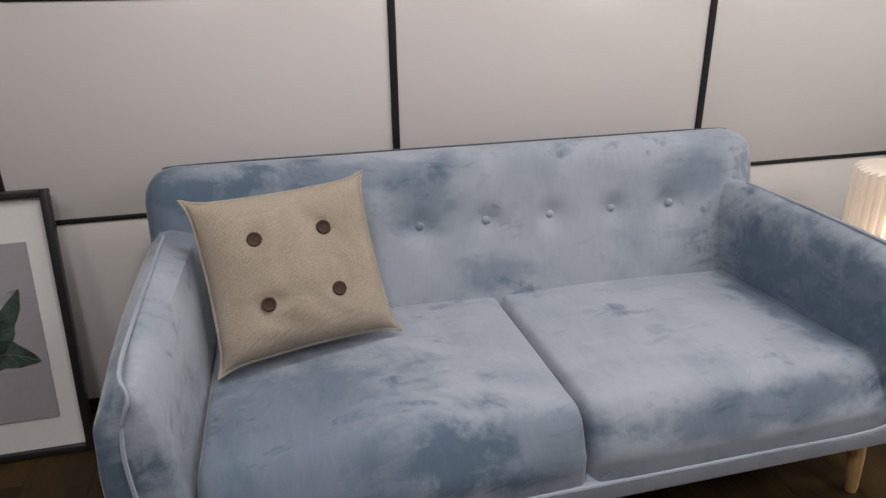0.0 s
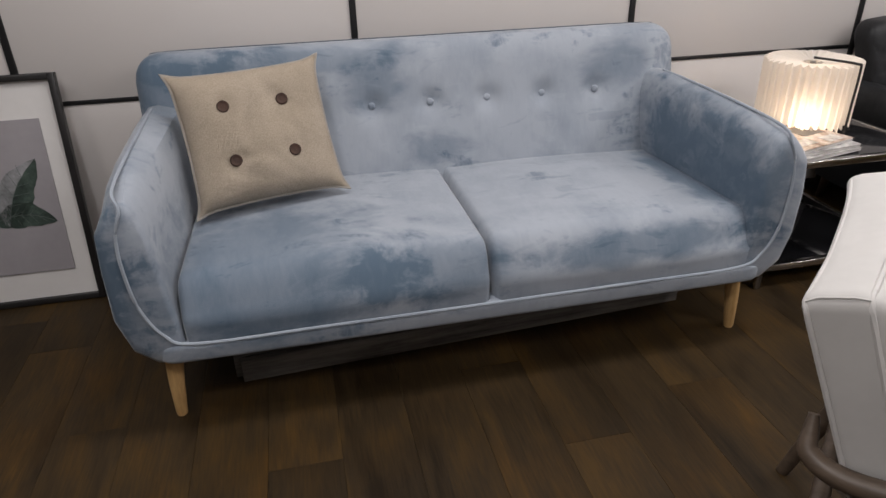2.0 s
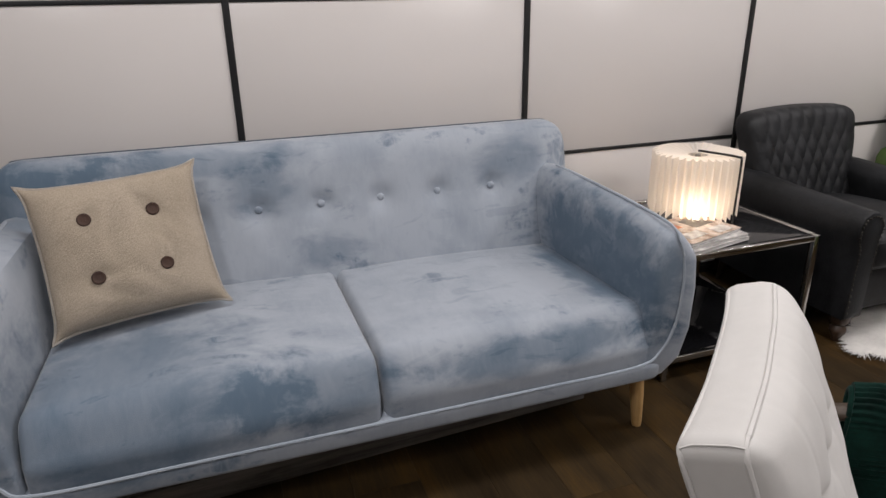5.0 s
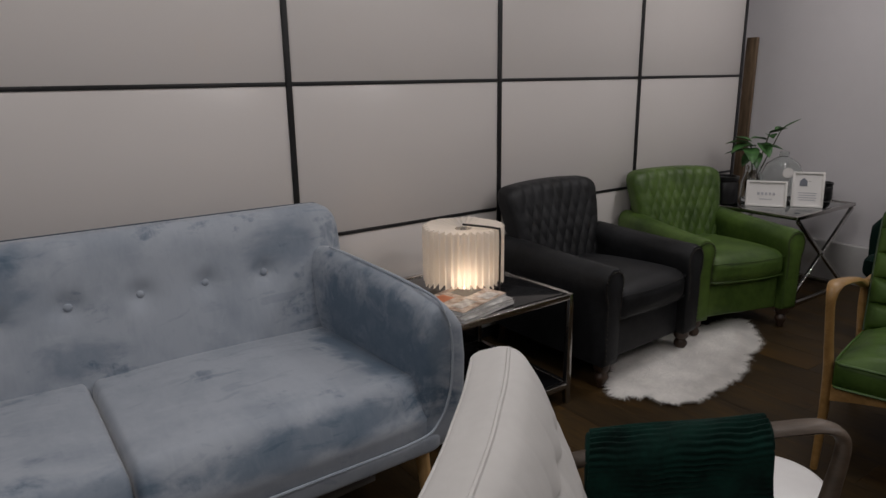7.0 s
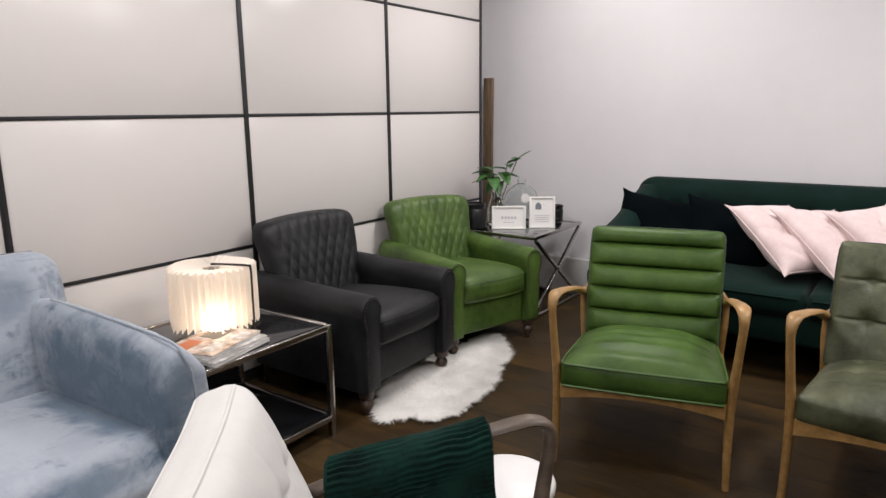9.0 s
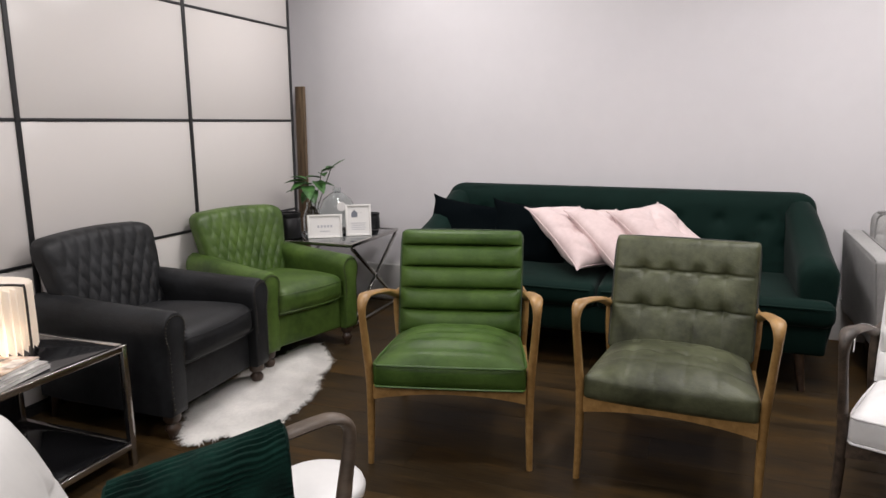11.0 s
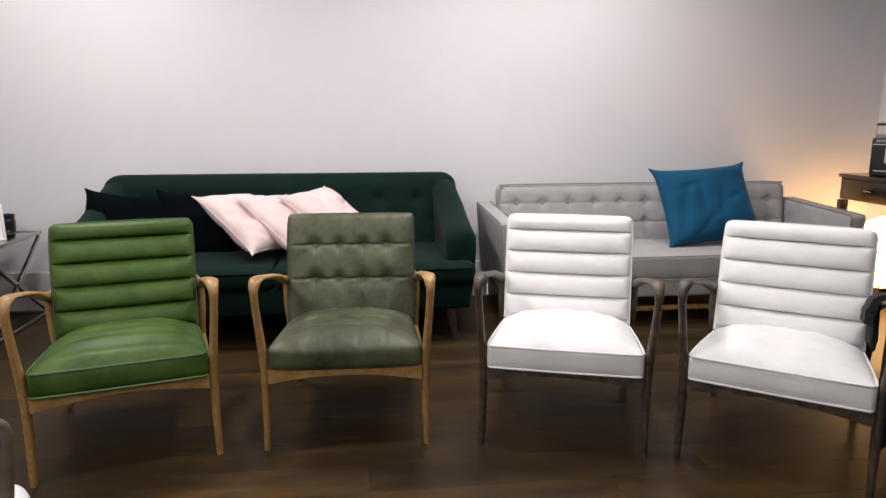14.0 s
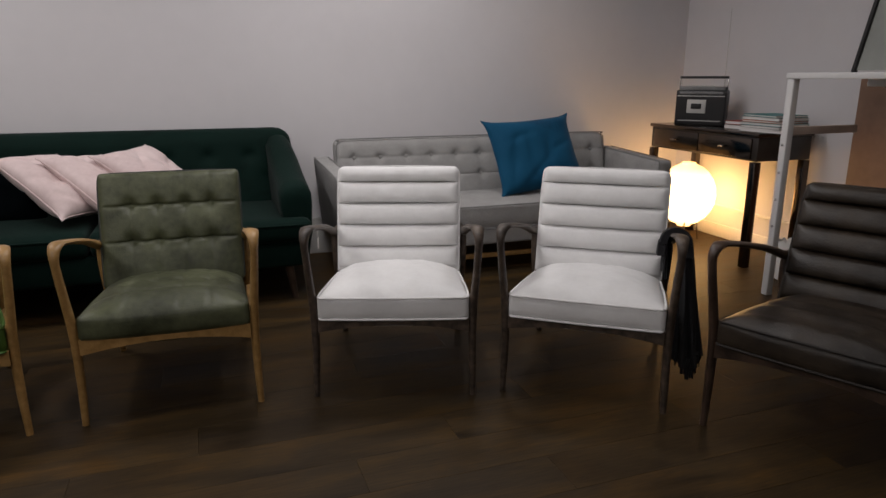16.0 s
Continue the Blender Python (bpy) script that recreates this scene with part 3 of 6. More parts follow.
def blend(values, n):
    """Radii at the control points, spread evenly over the points that catmull() gives."""
    out = []
    for a, b in zip(values, values[1:]):
        for s in range(n):
            t = s / n
            out.append(tuple(x + (y - x) * t for x, y in zip(a, b)))
    return out + [values[-1]]


def lathe(bm, profile, seg=16, c=(0, 0, 0)):
    rings = []
    for r, z in profile:
        rings.append([bm.verts.new((c[0] + r * math.cos(2 * math.pi * k / seg), c[1] + r * math.sin(2 * math.pi * k / seg), c[2] + z)) for k in range(seg)])
    for r0, r1 in zip(rings, rings[1:]):
        for k in range(seg):
            bm.faces.new((r0[k], r0[(k + 1) % seg], r1[(k + 1) % seg], r1[k]))
    bm.faces.new(list(reversed(rings[0])))
    bm.faces.new(rings[-1])
    return bm


def loft(bm, rings):
    """Skin over rings of equal count, with both ends capped."""
    made = [[bm.verts.new(p) for p in ring] for ring in rings]
    k = len(made[0])
    for a, b in zip(made, made[1:]):
        for i in range(k):
            bm.faces.new((a[i], a[(i + 1) % k], b[(i + 1) % k], b[i]))
    bm.faces.new(list(reversed(made[0])))
    bm.faces.new(made[-1])
    bmesh.ops.recalc_face_normals(bm, faces=bm.faces)
    return bm


def shrink(ring, f):
    cx, cz = sum(p[0] for p in ring) / len(ring), sum(p[1] for p in ring) / len(ring)
    return [(cx + (x - cx) * f, cz + (z - cz) * f) for x, z in ring]


def pillow(w, h, t, seed=0, n=18, dents=(), pinch=0.045, crease=0.0):
    """A square stuffed pillow lying in the xy plane, pulled in between its corners and puckered at the seams."""
    rnd = random.Random(seed)
    ph = [rnd.uniform(0, 6.28) for _ in range(8)]
    folds = [(rnd.uniform(-0.7, 0.7), rnd.uniform(-0.7, 0.7), rnd.uniform(0, 3.14), rnd.uniform(0.3, 0.6)) for _ in range(7)]
    verts, faces, idx = [], [], {}
    for side in (1, -1):
        for i in range(n + 1):
            for j in range(n + 1):
                edge = i in (0, n) or j in (0, n)
                if side == -1 and edge:
                    idx[(side, i, j)] = idx[(1, i, j)]
                    continue
                u, v = math.sin((2 * i / n - 1) * math.pi / 2), math.sin((2 * j / n - 1) * math.pi / 2)
                fat = max(0.0, (1 - u ** 4) * (1 - v ** 4)) ** 0.5
                ear = 1 + 0.085 * (abs(u) * abs(v)) ** 14
                x = u * w / 2 * (1 - pinch * (1 - v * v) ** 1.4) * ear
                y = v * h / 2 * (1 - pinch * (1 - u * u) ** 1.4) * ear
                wr = 0.05 * math.sin(9 * u + ph[0]) * abs(v) ** 3 + 0.05 * math.sin(9 * v + ph[1]) * abs(u) ** 3
                wr += 0.08 * math.sin(3.1 * u + 2.3 * v + ph[2]) + 0.05 * math.sin(5 * v - 3 * u + ph[3])
                for fu, fv, fa, fl in folds if crease else ():
                    along, off = (u - fu) * math.cos(fa) + (v - fv) * math.sin(fa), (v - fv) * math.cos(fa) - (u - fu) * math.sin(fa)
                    wr -= crease * math.exp(-((off + 0.1 * along * along) / 0.07) ** 2 - (along / fl) ** 2)
                z = side * t / 2 * fat * (1 + wr)
                for dx, dy, dd in dents:
                    z -= side * dd * math.exp(-((x - dx) ** 2 + (y - dy) ** 2) / 0.0012) if side == 1 else 0
                idx[(side, i, j)] = len(verts)
                verts.append((x, y, z))
        for i in range(n):
            for j in range(n):
                q = (idx[(side, i, j)], idx[(side, i + 1, j)], idx[(side, i + 1, j + 1)], idx[(side, i, j + 1)])
                faces.append(q if side == 1 else tuple(reversed(q)))
    me = bpy.data.meshes.new("pillow")
    me.from_pydata(verts, [], faces)
    bm = bmesh.new()
    bm.from_mesh(me)
    bpy.data.meshes.remove(me)
    return bm


def pillow_height(w, h, t, seed, x, y):
    """How high the front of pillow() stands at (x, y)."""
    rnd = random.Random(seed)
    ph = [rnd.uniform(0, 6.28) for _ in range(8)]
    u, v = 2 * x / w, 2 * y / h
    fat = max(0.0, (1 - u ** 4) * (1 - v ** 4)) ** 0.5
    return t / 2 * fat * (1 + 0.08 * math.sin(3.1 * u + 2.3 * v + ph[2]) + 0.05 * math.sin(5 * v - 3 * u + ph[3]))


def pillow_edge(w, h, r, pinch=0.045, n=16):
    pts = []
    for s in range(4):
        for k in range(n):
            v = math.sin((2 * k / n - 1) * math.pi / 2)
            a, b = [(v, -1), (1, v), (-v, 1), (-1, -v)][s]
            ear = 1 + 0.085 * (abs(a) * abs(b)) ** 14
            pts.append((a * w / 2 * (1 - pinch * (1 - b * b) ** 1.4) * ear, b * h / 2 * (1 - pinch * (1 - a * a) ** 1.4) * ear, 0))
    return tube(bmesh.new(), pts, r, 6, closed=True)


def frame_from(center, right, upward):
    """A pose whose local x and y axes lie along right and upward."""
    x = Vector(right).normalized()
    z = x.cross(Vector(upward)).normalized()
    y = z.cross(x)
    m = Matrix((x, y, z)).transposed().to_4x4()
    m.translation = center
    return m


# ---- the room ----
WEST, EAST, SOUTH, NORTH, PANEL_Y, PANEL_END = -3.0, 5.05, -4.62, 2.16, 1.956, 4.765


def structure(name, bm, mat, label, category):
    return tagged(part(name, bm, mat), label, category, kind="structure")


floor = structure("floor", a_box(((WEST + EAST) / 2, (SOUTH + NORTH) / 2, -0.06), (EAST - WEST + 0.4, NORTH - SOUTH + 0.4, 0.1)), GROOVE,
                  "dark brown wood-plank floor with a low sheen", "floor")
# Ceiling out of view; a grey surface that limits light coming back down.
ceiling = structure("ceiling", a_box(((WEST + EAST) / 2, (SOUTH + NORTH) / 2, CEIL + 0.06), (EAST - WEST + 0.4, NORTH - SOUTH + 0.4, 0.12)), CEILING,
                    "ceiling out of view, greyed to control bounced light", "ceiling")
wall_east = structure("wall_east", a_box((EAST + 0.06, (SOUTH + NORTH) / 2, CEIL / 2), (0.12, NORTH - SOUTH, CEIL)), PLASTER,
                      "plain warm white plaster wall behind the sofas", "wall")
wall_south = structure("wall_south", a_box(((WEST + EAST) / 2, SOUTH - 0.06, CEIL / 2), (EAST - WEST + 0.24, 0.12, CEIL)), PLASTER,
                       "plain off-white plaster wall behind the console desk", "wall")
# Added wall out of view; its grey controls the bounce into the room.
wall_west = structure("wall_west", a_box((WEST - 0.06, (SOUTH + NORTH) / 2, CEIL / 2), (0.12, NORTH - SOUTH, CEIL)), BOUNCE_GREY_PLASTER,
                      "unseen wall added to close the room, greyed to control bounced light", "wall")
wall_north = structure("wall_north", a_box(((WEST + EAST) / 2, NORTH + 0.06, CEIL / 2), (EAST - WEST + 0.24, 0.12, CEIL)), PLASTER,
                       "wall faced with glossy white panels and thin black strips", "wall")

# Glossy panels in a grid of black strips, standing off the wall
GRID_X = [-3.0, -1.87, -0.70, 0.468, 1.579, 2.66, 3.711, 4.746]
GRID_Z = [0.05, 0.68, 1.31, 1.94, 2.57, 2.75]
for gx0, gx1 in zip(GRID_X, GRID_X[1:]):
    for gz0, gz1 in zip(GRID_Z, GRID_Z[1:]):
        part("panel", a_box(((gx0 + gx1) / 2, PANEL_Y + 0.014, (gz0 + gz1) / 2), (gx1 - gx0 - 0.022, 0.02, gz1 - gz0 - 0.014), 0.0015), WHITE_GLASS, wall_north)
for gx in GRID_X[1:]:
    part("upright_strip", a_box((gx, PANEL_Y + 0.008, CEIL / 2), (0.024, 0.022, CEIL - 0.01), 0.002), BLACK_STRIP, wall_north, "black upright strip")
for gx0, gx1 in zip(GRID_X, GRID_X[1:]):
    for gz in GRID_Z[:-1]:
        part("cross_strip", a_box(((gx0 + gx1) / 2, PANEL_Y + 0.009, gz), (gx1 - gx0 - 0.026, 0.018, 0.015), 0.0015), BLACK_STRIP, wall_north, "black cross strip")
part("backing", a_box(((WEST + PANEL_END) / 2, PANEL_Y + 0.045, CEIL / 2), (PANEL_END - WEST - 0.02, 0.036, CEIL - 0.01)), BLACK_STRIP, wall_north)
part("plinth", a_box(((WEST + PANEL_END) / 2, PANEL_Y + 0.012, 0.02), (PANEL_END - WEST - 0.03, 0.02, 0.036)), BLACK_STRIP, wall_north)

tagged(part("baseboard_1", a_box((EAST - 0.025, (SOUTH + NORTH) / 2, 0.125), (0.05, NORTH - SOUTH - 0.1, 0.25), 0.004), SKIRT),
       "grey boxed ledge along the foot of the wall", "baseboard", kind="structure")
tagged(part("baseboard_2", a_box((1.0, SOUTH + 0.009, 0.05), (7.9, 0.018, 0.10), 0.004), WHITE_METAL), "white painted baseboard", "baseboard", kind="structure")
tagged(part("trim", a_box((1.0, SOUTH + 0.008, 0.235), (7.9, 0.016, 0.022), 0.003), WHITE_METAL), "thin white cable trunking on the wall", "trim", kind="structure")

# Fixtures out of view, assumed at every lamp, the added fill lamps too.
for dx, dy, dp in DOWN_AND_FILL_LIGHTS:
    fixture = thing("ceiling_light", pose(dx, dy, CEIL), "assumed round white ceiling downlight, out of view", "light", "ceiling downlights")
    ring = bmesh.new()
    prof = [(0.228, 0.0), (0.245, -0.008), (0.245, -0.022), (0.23, -0.028), (0.220, -0.02), (0.220, -0.004)]
    rings = [[ring.verts.new((r * math.cos(2 * math.pi * k / 28), r * math.sin(2 * math.pi * k / 28), z)) for k in range(28)] for r, z in prof]
    for a, b in zip(rings, rings[1:] + rings[:1]):
        for k in range(28):
            ring.faces.new((a[k], a[(k + 1) % 28], b[(k + 1) % 28], b[k]))
    bmesh.ops.recalc_face_normals(ring, faces=ring.faces)
    part("frame", ring, WHITE_METAL, fixture)
    part("diffuser", lathe(bmesh.new(), [(0.001, -0.004), (0.218, -0.004), (0.218, -0.010), (0.001, -0.010)], 28), WHITE_METAL, fixture)


# ---- blue sofa ----
sofa = thing("sofa", pose(0.685, 1.40, 0), "pale blue velvet two-seat sofa with buttoned back, against the panelled wall", "sofa")
BUTTON_X = [-0.62 + 0.209 * k for k in range(7)]


def sofa_back(x, y, z):
    z2 = z + 0.570
    lean = (z2 - 0.42) * 0.27
    x2 = x * (1 + 0.012 * (z2 - 0.4))
    y2 = y + 0.275 + lean
    if y < 0:
        for bx in BUTTON_X:
            d2 = (x2 - bx) ** 2 + (z2 - 0.655) ** 2
            y2 += 0.026 * math.exp(-d2 / 0.0016) + 0.008 * math.exp(-d2 / 0.012)
        y2 += 0.004 * math.sin(7 * x2 + 3 * z2)
    return (x2, y2, z2)


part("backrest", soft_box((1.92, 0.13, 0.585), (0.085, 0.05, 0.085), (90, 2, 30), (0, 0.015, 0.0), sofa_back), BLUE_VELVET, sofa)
ARM = [(0.83, 0.212), (0.895, 0.216), (0.948, 0.262), (0.975, 0.36), (0.982, 0.50), (0.976, 0.60), (0.952, 0.665), (0.925, 0.695), (0.895, 0.70), (0.868, 0.68),
       (0.848, 0.62), (0.838, 0.50), (0.826, 0.38), (0.815, 0.30), (0.81, 0.23)]


def sofa_arm(sign):
    rings = []
    for y, f, lift in ((-0.462, 0.80, 0), (-0.458, 0.92, 0), (-0.448, 0.985, 0), (-0.43, 1.0, 0), (-0.30, 1.0, 0.004), (-0.15, 1.0, 0.01), (0.0, 1.0, 0.016), (0.15, 1.0, 0.022),
                       (0.28, 0.99, 0.022), (0.34, 0.94, 0.010)):
        ring = []
        for x, z in shrink(ARM, f):
            drop = 0.03 * max(0.0, (-0.2 - y) / 0.26) ** 2 if z > 0.6 else 0.0
            back = 0.05 * (y + 0.46) if sign > 0 or x < 0.88 else 0.014 * min(1.0, max(0.0, (-0.22 - y) / 0.2))
            ring.append((sign * (x - back * (1 if z > 0.4 else 0.4)), y + (0.05 if y < -0.4 else 0) * max(0, (z - 0.45)) , z + lift * (z > 0.5) - drop))
        rings.append(ring if sign > 0 else list(reversed(ring)))
    bm = loft(bmesh.new(), rings)
    return bm


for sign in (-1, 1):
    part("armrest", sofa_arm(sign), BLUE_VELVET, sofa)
    inset = 0.014 if sign < 0 else 0.0
    rear = 0.022 if sign < 0 else 0.0
    tube_pts = [(sign * 0.45, -0.474, 0.277), (sign * 0.78, -0.474, 0.279), (sign * (0.872 - inset), -0.463, 0.31), (sign * (0.914 - inset), -0.464, 0.40), (sign * (0.928 - inset), -0.460, 0.52),
                (sign * (0.924 - inset), -0.452, 0.60), (sign * (0.905 - inset), -0.447, 0.658), (sign * (0.898 - inset + rear), -0.41, 0.691), (sign * (0.888 - inset + 1.5 * rear), -0.25, 0.708), (sign * (0.876 - inset + 2 * rear), 0.0, 0.719), (sign * (0.866 - inset + 2.5 * rear), 0.22, 0.723)]
    part("piping", tube(bmesh.new(), catmull([(0, -0.474, 0.276)] + tube_pts, 6), 0.0045, 6), BLUE_PIPE, sofa, "pale blue piping")
    part("piping", tube(bmesh.new(), catmull([(sign * x, 0.315 + (z - 0.42) * 0.27, z) for x, z in ((0.955, 0.70), (0.957, 0.76), (0.948, 0.806), (0.918, 0.843), (0.86, 0.857), (0.4, 0.859), (0.0, 0.859))], 6), 0.0034, 6),
         BLUE_SEAM, sofa, "dark blue piping")
part("base_rail", soft_box((1.765, 0.86, 0.062), (0.045, 0.022, 0.018), (24, 8, 1), (0, 0, 0), lambda x, y, z: (x, y - 0.040, z + 0.245)), BLUE_VELVET, sofa)


def seat_shape(cx, seed):
    def f(x, y, z):
        z2 = z + 0.335 + 0.006 * math.sin(5 * x + seed) * (z > 0)
        y2 = y - 0.105
        slope = -0.02 * (y2 + 0.45)
        back = 0.05 * max(0.0, z) / 0.1 if y < -0.2 else 0.0
        return (x + cx, y2 + back * ((-y - 0.2) / 0.155), z2 + slope * (z > 0))
    return f


for cx, w, s in ((-0.397, 0.838, 1.0), (0.440, 0.826, 2.2)):
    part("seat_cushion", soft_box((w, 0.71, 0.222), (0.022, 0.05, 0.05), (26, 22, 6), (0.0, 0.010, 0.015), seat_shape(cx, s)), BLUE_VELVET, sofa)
for bx in BUTTON_X:
    b = lathe(bmesh.new(), [(0.012, -0.006), (0.0135, 0.0), (0.011, 0.005), (0.006, 0.0075), (0.001, 0.008)], 16)
    bmesh.ops.transform(b, matrix=pose(bx, 0.275 - 0.065 + (0.655 - 0.42) * 0.27 + 0.018, 0.655, 90, 0, 0), verts=b.verts)
    part("button", b, BLUE_VELVET, sofa)
for lx, ly, k in ((-0.88, -0.395, 1), (0.868, -0.390, 1), (-0.85, 0.36, 1), (0.85, 0.36, 1)):
    bm = bmesh.new()
    tube(bm, [(lx, ly, 0.0), (lx, ly, 0.012), (lx * 0.995, ly * 0.985, 0.11), (lx * 0.985, ly * 0.96, 0.222)], [0.0145, 0.0165, 0.0215, 0.027], 14)
    part("leg", bm, OAK_LEG, sofa, "tapered pale oak leg")

# beige button cushion, leaning on the sofa's back
cushion = thing("cushion", frame_from((0.105, 1.455, 0.662), (0.17, 0.034, 0.006), (-0.004, 0.078, 0.142)), "square beige linen cushion with four brown buttons on the blue sofa", "cushion")
BTN = [(-0.09, 0.083), (0.085, 0.083), (0.085, -0.078), (-0.09, -0.078)]
part("cover", pillow(0.432, 0.404, 0.15, 3, 56, [(x, y, 0.012) for x, y in BTN], 0.034, 0.07), LINEN, cushion)
part("piping", pillow_edge(0.437, 0.409, 0.0042, 0.034), LINEN_EDGE, cushion, "pale stitched edge")
for x, y in BTN:
    bm = bmesh.new()
    lathe(bm, [(0.001, -0.004), (0.0165, -0.004), (0.0185, 0.0), (0.0175, 0.004), (0.0145, 0.005), (0.0125, 0.0032), (0.004, 0.0028), (0.001, 0.0028)], 18, (x, y, pillow_height(0.43, 0.403, 0.15, 3, x, y) - 0.010))
    for q in range(4):
        a = radians(45 + 90 * q)
        lathe(bm, [(0.0016, 0.0), (0.0022, 0.0042), (0.0012, 0.0046)], 6, (x + 0.0045 * math.cos(a), y + 0.0045 * math.sin(a), pillow_height(0.43, 0.403, 0.15, 3, x, y) - 0.010))
    part("button", bm, BROWN_BUTTON, cushion, "round dark brown button")

# loose boards pushed under the sofa
for by, bd, bl, bx in ((-0.085, 0.024, 1.50, 0.0), (-0.055, 0.024, 1.52, -0.012), (0.05, 0.14, 1.46, 0.01)):
    board = part("board", a_box((0, 0, 0.039), (bl, bd, 0.076), 0.003), BOARD_GREY)
    board.matrix_world = pose(0.72 + bx, 1.245 + by, 0.0, 0, 0, 3.6)
    tagged(board, "grey wood-grain board lying on the floor under the sofa", "board", "boards under the sofa")

# framed leaf print standing on the floor
PW, PH = 0.62, 0.815
pic = thing("picture_frame", pose(-0.555 - PW / 2, 1.765, 0.0, -9.0, 0, 0), "black framed print of a dark leaf, leaning on the wall", "picture")
for n_, c_, s_ in (("frame_side", (-PW / 2 + 0.011, 0, PH / 2), (0.022, 0.03, PH)), ("frame_side", (PW / 2 - 0.011, 0, PH / 2), (0.022, 0.03, PH)),
                   ("frame_rail", (0, 0, 0.011), (PW - 0.044, 0.03, 0.022)), ("frame_rail", (0, 0, PH - 0.011), (PW - 0.044, 0.03, 0.022))):
    part(n_, a_box(c_, s_, 0.002), BLACK_FRAME, pic)
part("mount", a_box((0, 0.006, PH / 2), (PW - 0.044, 0.008, PH - 0.044)), PAPER, pic, "white card mount")
part("print", a_box((0, -0.001, 0.395), (PW - 0.165, 0.004, 0.545)), ART_GREY, pic, "grey print")


def half_leaf(bx, bz, tx, tz, width, side, y, wave=0.06, seed=0):
    """One half of a drawn leaf blade between its midrib and its scalloped edge."""
    ax, az = tx - bx, tz - bz
    ln = math.hypot(ax, az)
    nx, nz = -az / ln * side, ax / ln * side
    n = 18
    bm = bmesh.new()
    rows_ = []
    for k in range(n + 1):
        t = k / n
        w = width * math.sin(math.pi * min(1.0, 0.04 + 0.96 * t) ** 0.85) ** 0.75 * (1 + wave * math.sin(19 * t + seed) + 0.5 * wave * math.sin(43 * t + 2 * seed)) if k < n else 0.0006
        bow = 0.025 * math.sin(math.pi * t)
        cx, cz = bx + ax * t + nx * side * bow, bz + az * t + nz * side * bow
        rows_.append([(cx + nx * w * q, cz + nz * w * q) for q in (0.0, 0.5, 1.0)])
    for dy in (0.0, -0.0014):
        grid = [[bm.verts.new((x, y + dy, z)) for x, z in row] for row in rows_]
        for a, b in zip(grid, grid[1:]):
            for q in range(2):
                bm.faces.new((a[q], a[q + 1], b[q + 1], b[q]))
    bmesh.ops.recalc_face_normals(bm, faces=bm.faces)
    return bm


def drawn_leaf(bx, bz, tx, tz, width, light_side, seed):
    """A leaf with one pale and one dark half, a midrib and side veins."""
    for side in (-1, 1):
        pale = side == light_side
        part("leaf_drawing", half_leaf(bx, bz, tx, tz, width * (0.85 if pale else 1.0), side, -0.0035, 0.06, seed + side), LEAF_PALE if pale else LEAF_DARK, pic,
             "pale grey half of a painted leaf" if pale else "dark green half of a painted leaf")
    ax, az = tx - bx, tz - bz
    ln = math.hypot(ax, az)
    nx, nz = -az / ln, ax / ln
    rib_pts = [(bx + ax * t + nx * 0.025 * math.sin(math.pi * t), -0.0056, bz + az * t + nz * 0.025 * math.sin(math.pi * t)) for t in (0, 0.2, 0.4, 0.6, 0.8, 0.98)]
    part("midrib_drawing", tube(bmesh.new(), rib_pts, 0.0011, 5), LEAF_VEIN, pic)
    for k in range(1, 6):
        t = 0.14 * k
        for side in (-1, 1):
            w = width * 0.78 * math.sin(math.pi * (t + 0.1))
            o = (bx + ax * t + nx * 0.025 * math.sin(math.pi * t), bz + az * t + nz * 0.025 * math.sin(math.pi * t))
            e = (o[0] + nx * side * w + ax * 0.13, o[1] + nz * side * w + az * 0.13)
            part("vein_drawing", tube(bmesh.new(), [(o[0], -0.0054, o[1]), (e[0], -0.0054, e[1])], [0.0008, 0.0004], 4), LEAF_VEIN, pic)


drawn_leaf(0.055, 0.300, 0.185, 0.532, 0.062, 1, 0.4)
drawn_leaf(0.015, 0.322, 0.208, 0.306, 0.046, 0, 1.7)
drawn_leaf(-0.02, 0.33, -0.12, 0.56, 0.060, -1, 2.6)
drawn_leaf(-0.02, 0.30, -0.17, 0.25, 0.045, 0, 3.9)
part("stem_drawing", tube(bmesh.new(), catmull([(0.02, -0.0045, 0.315), (-0.005, -0.0045, 0.25), (-0.03, -0.0045, 0.145)], 5), 0.003, 6), LEAF_DARK, pic)

# ---- side table with lamp and magazines ----
TX0, TX1, TY0, TY1, TH = 1.780, 2.405, 1.190, 1.80, 0.482


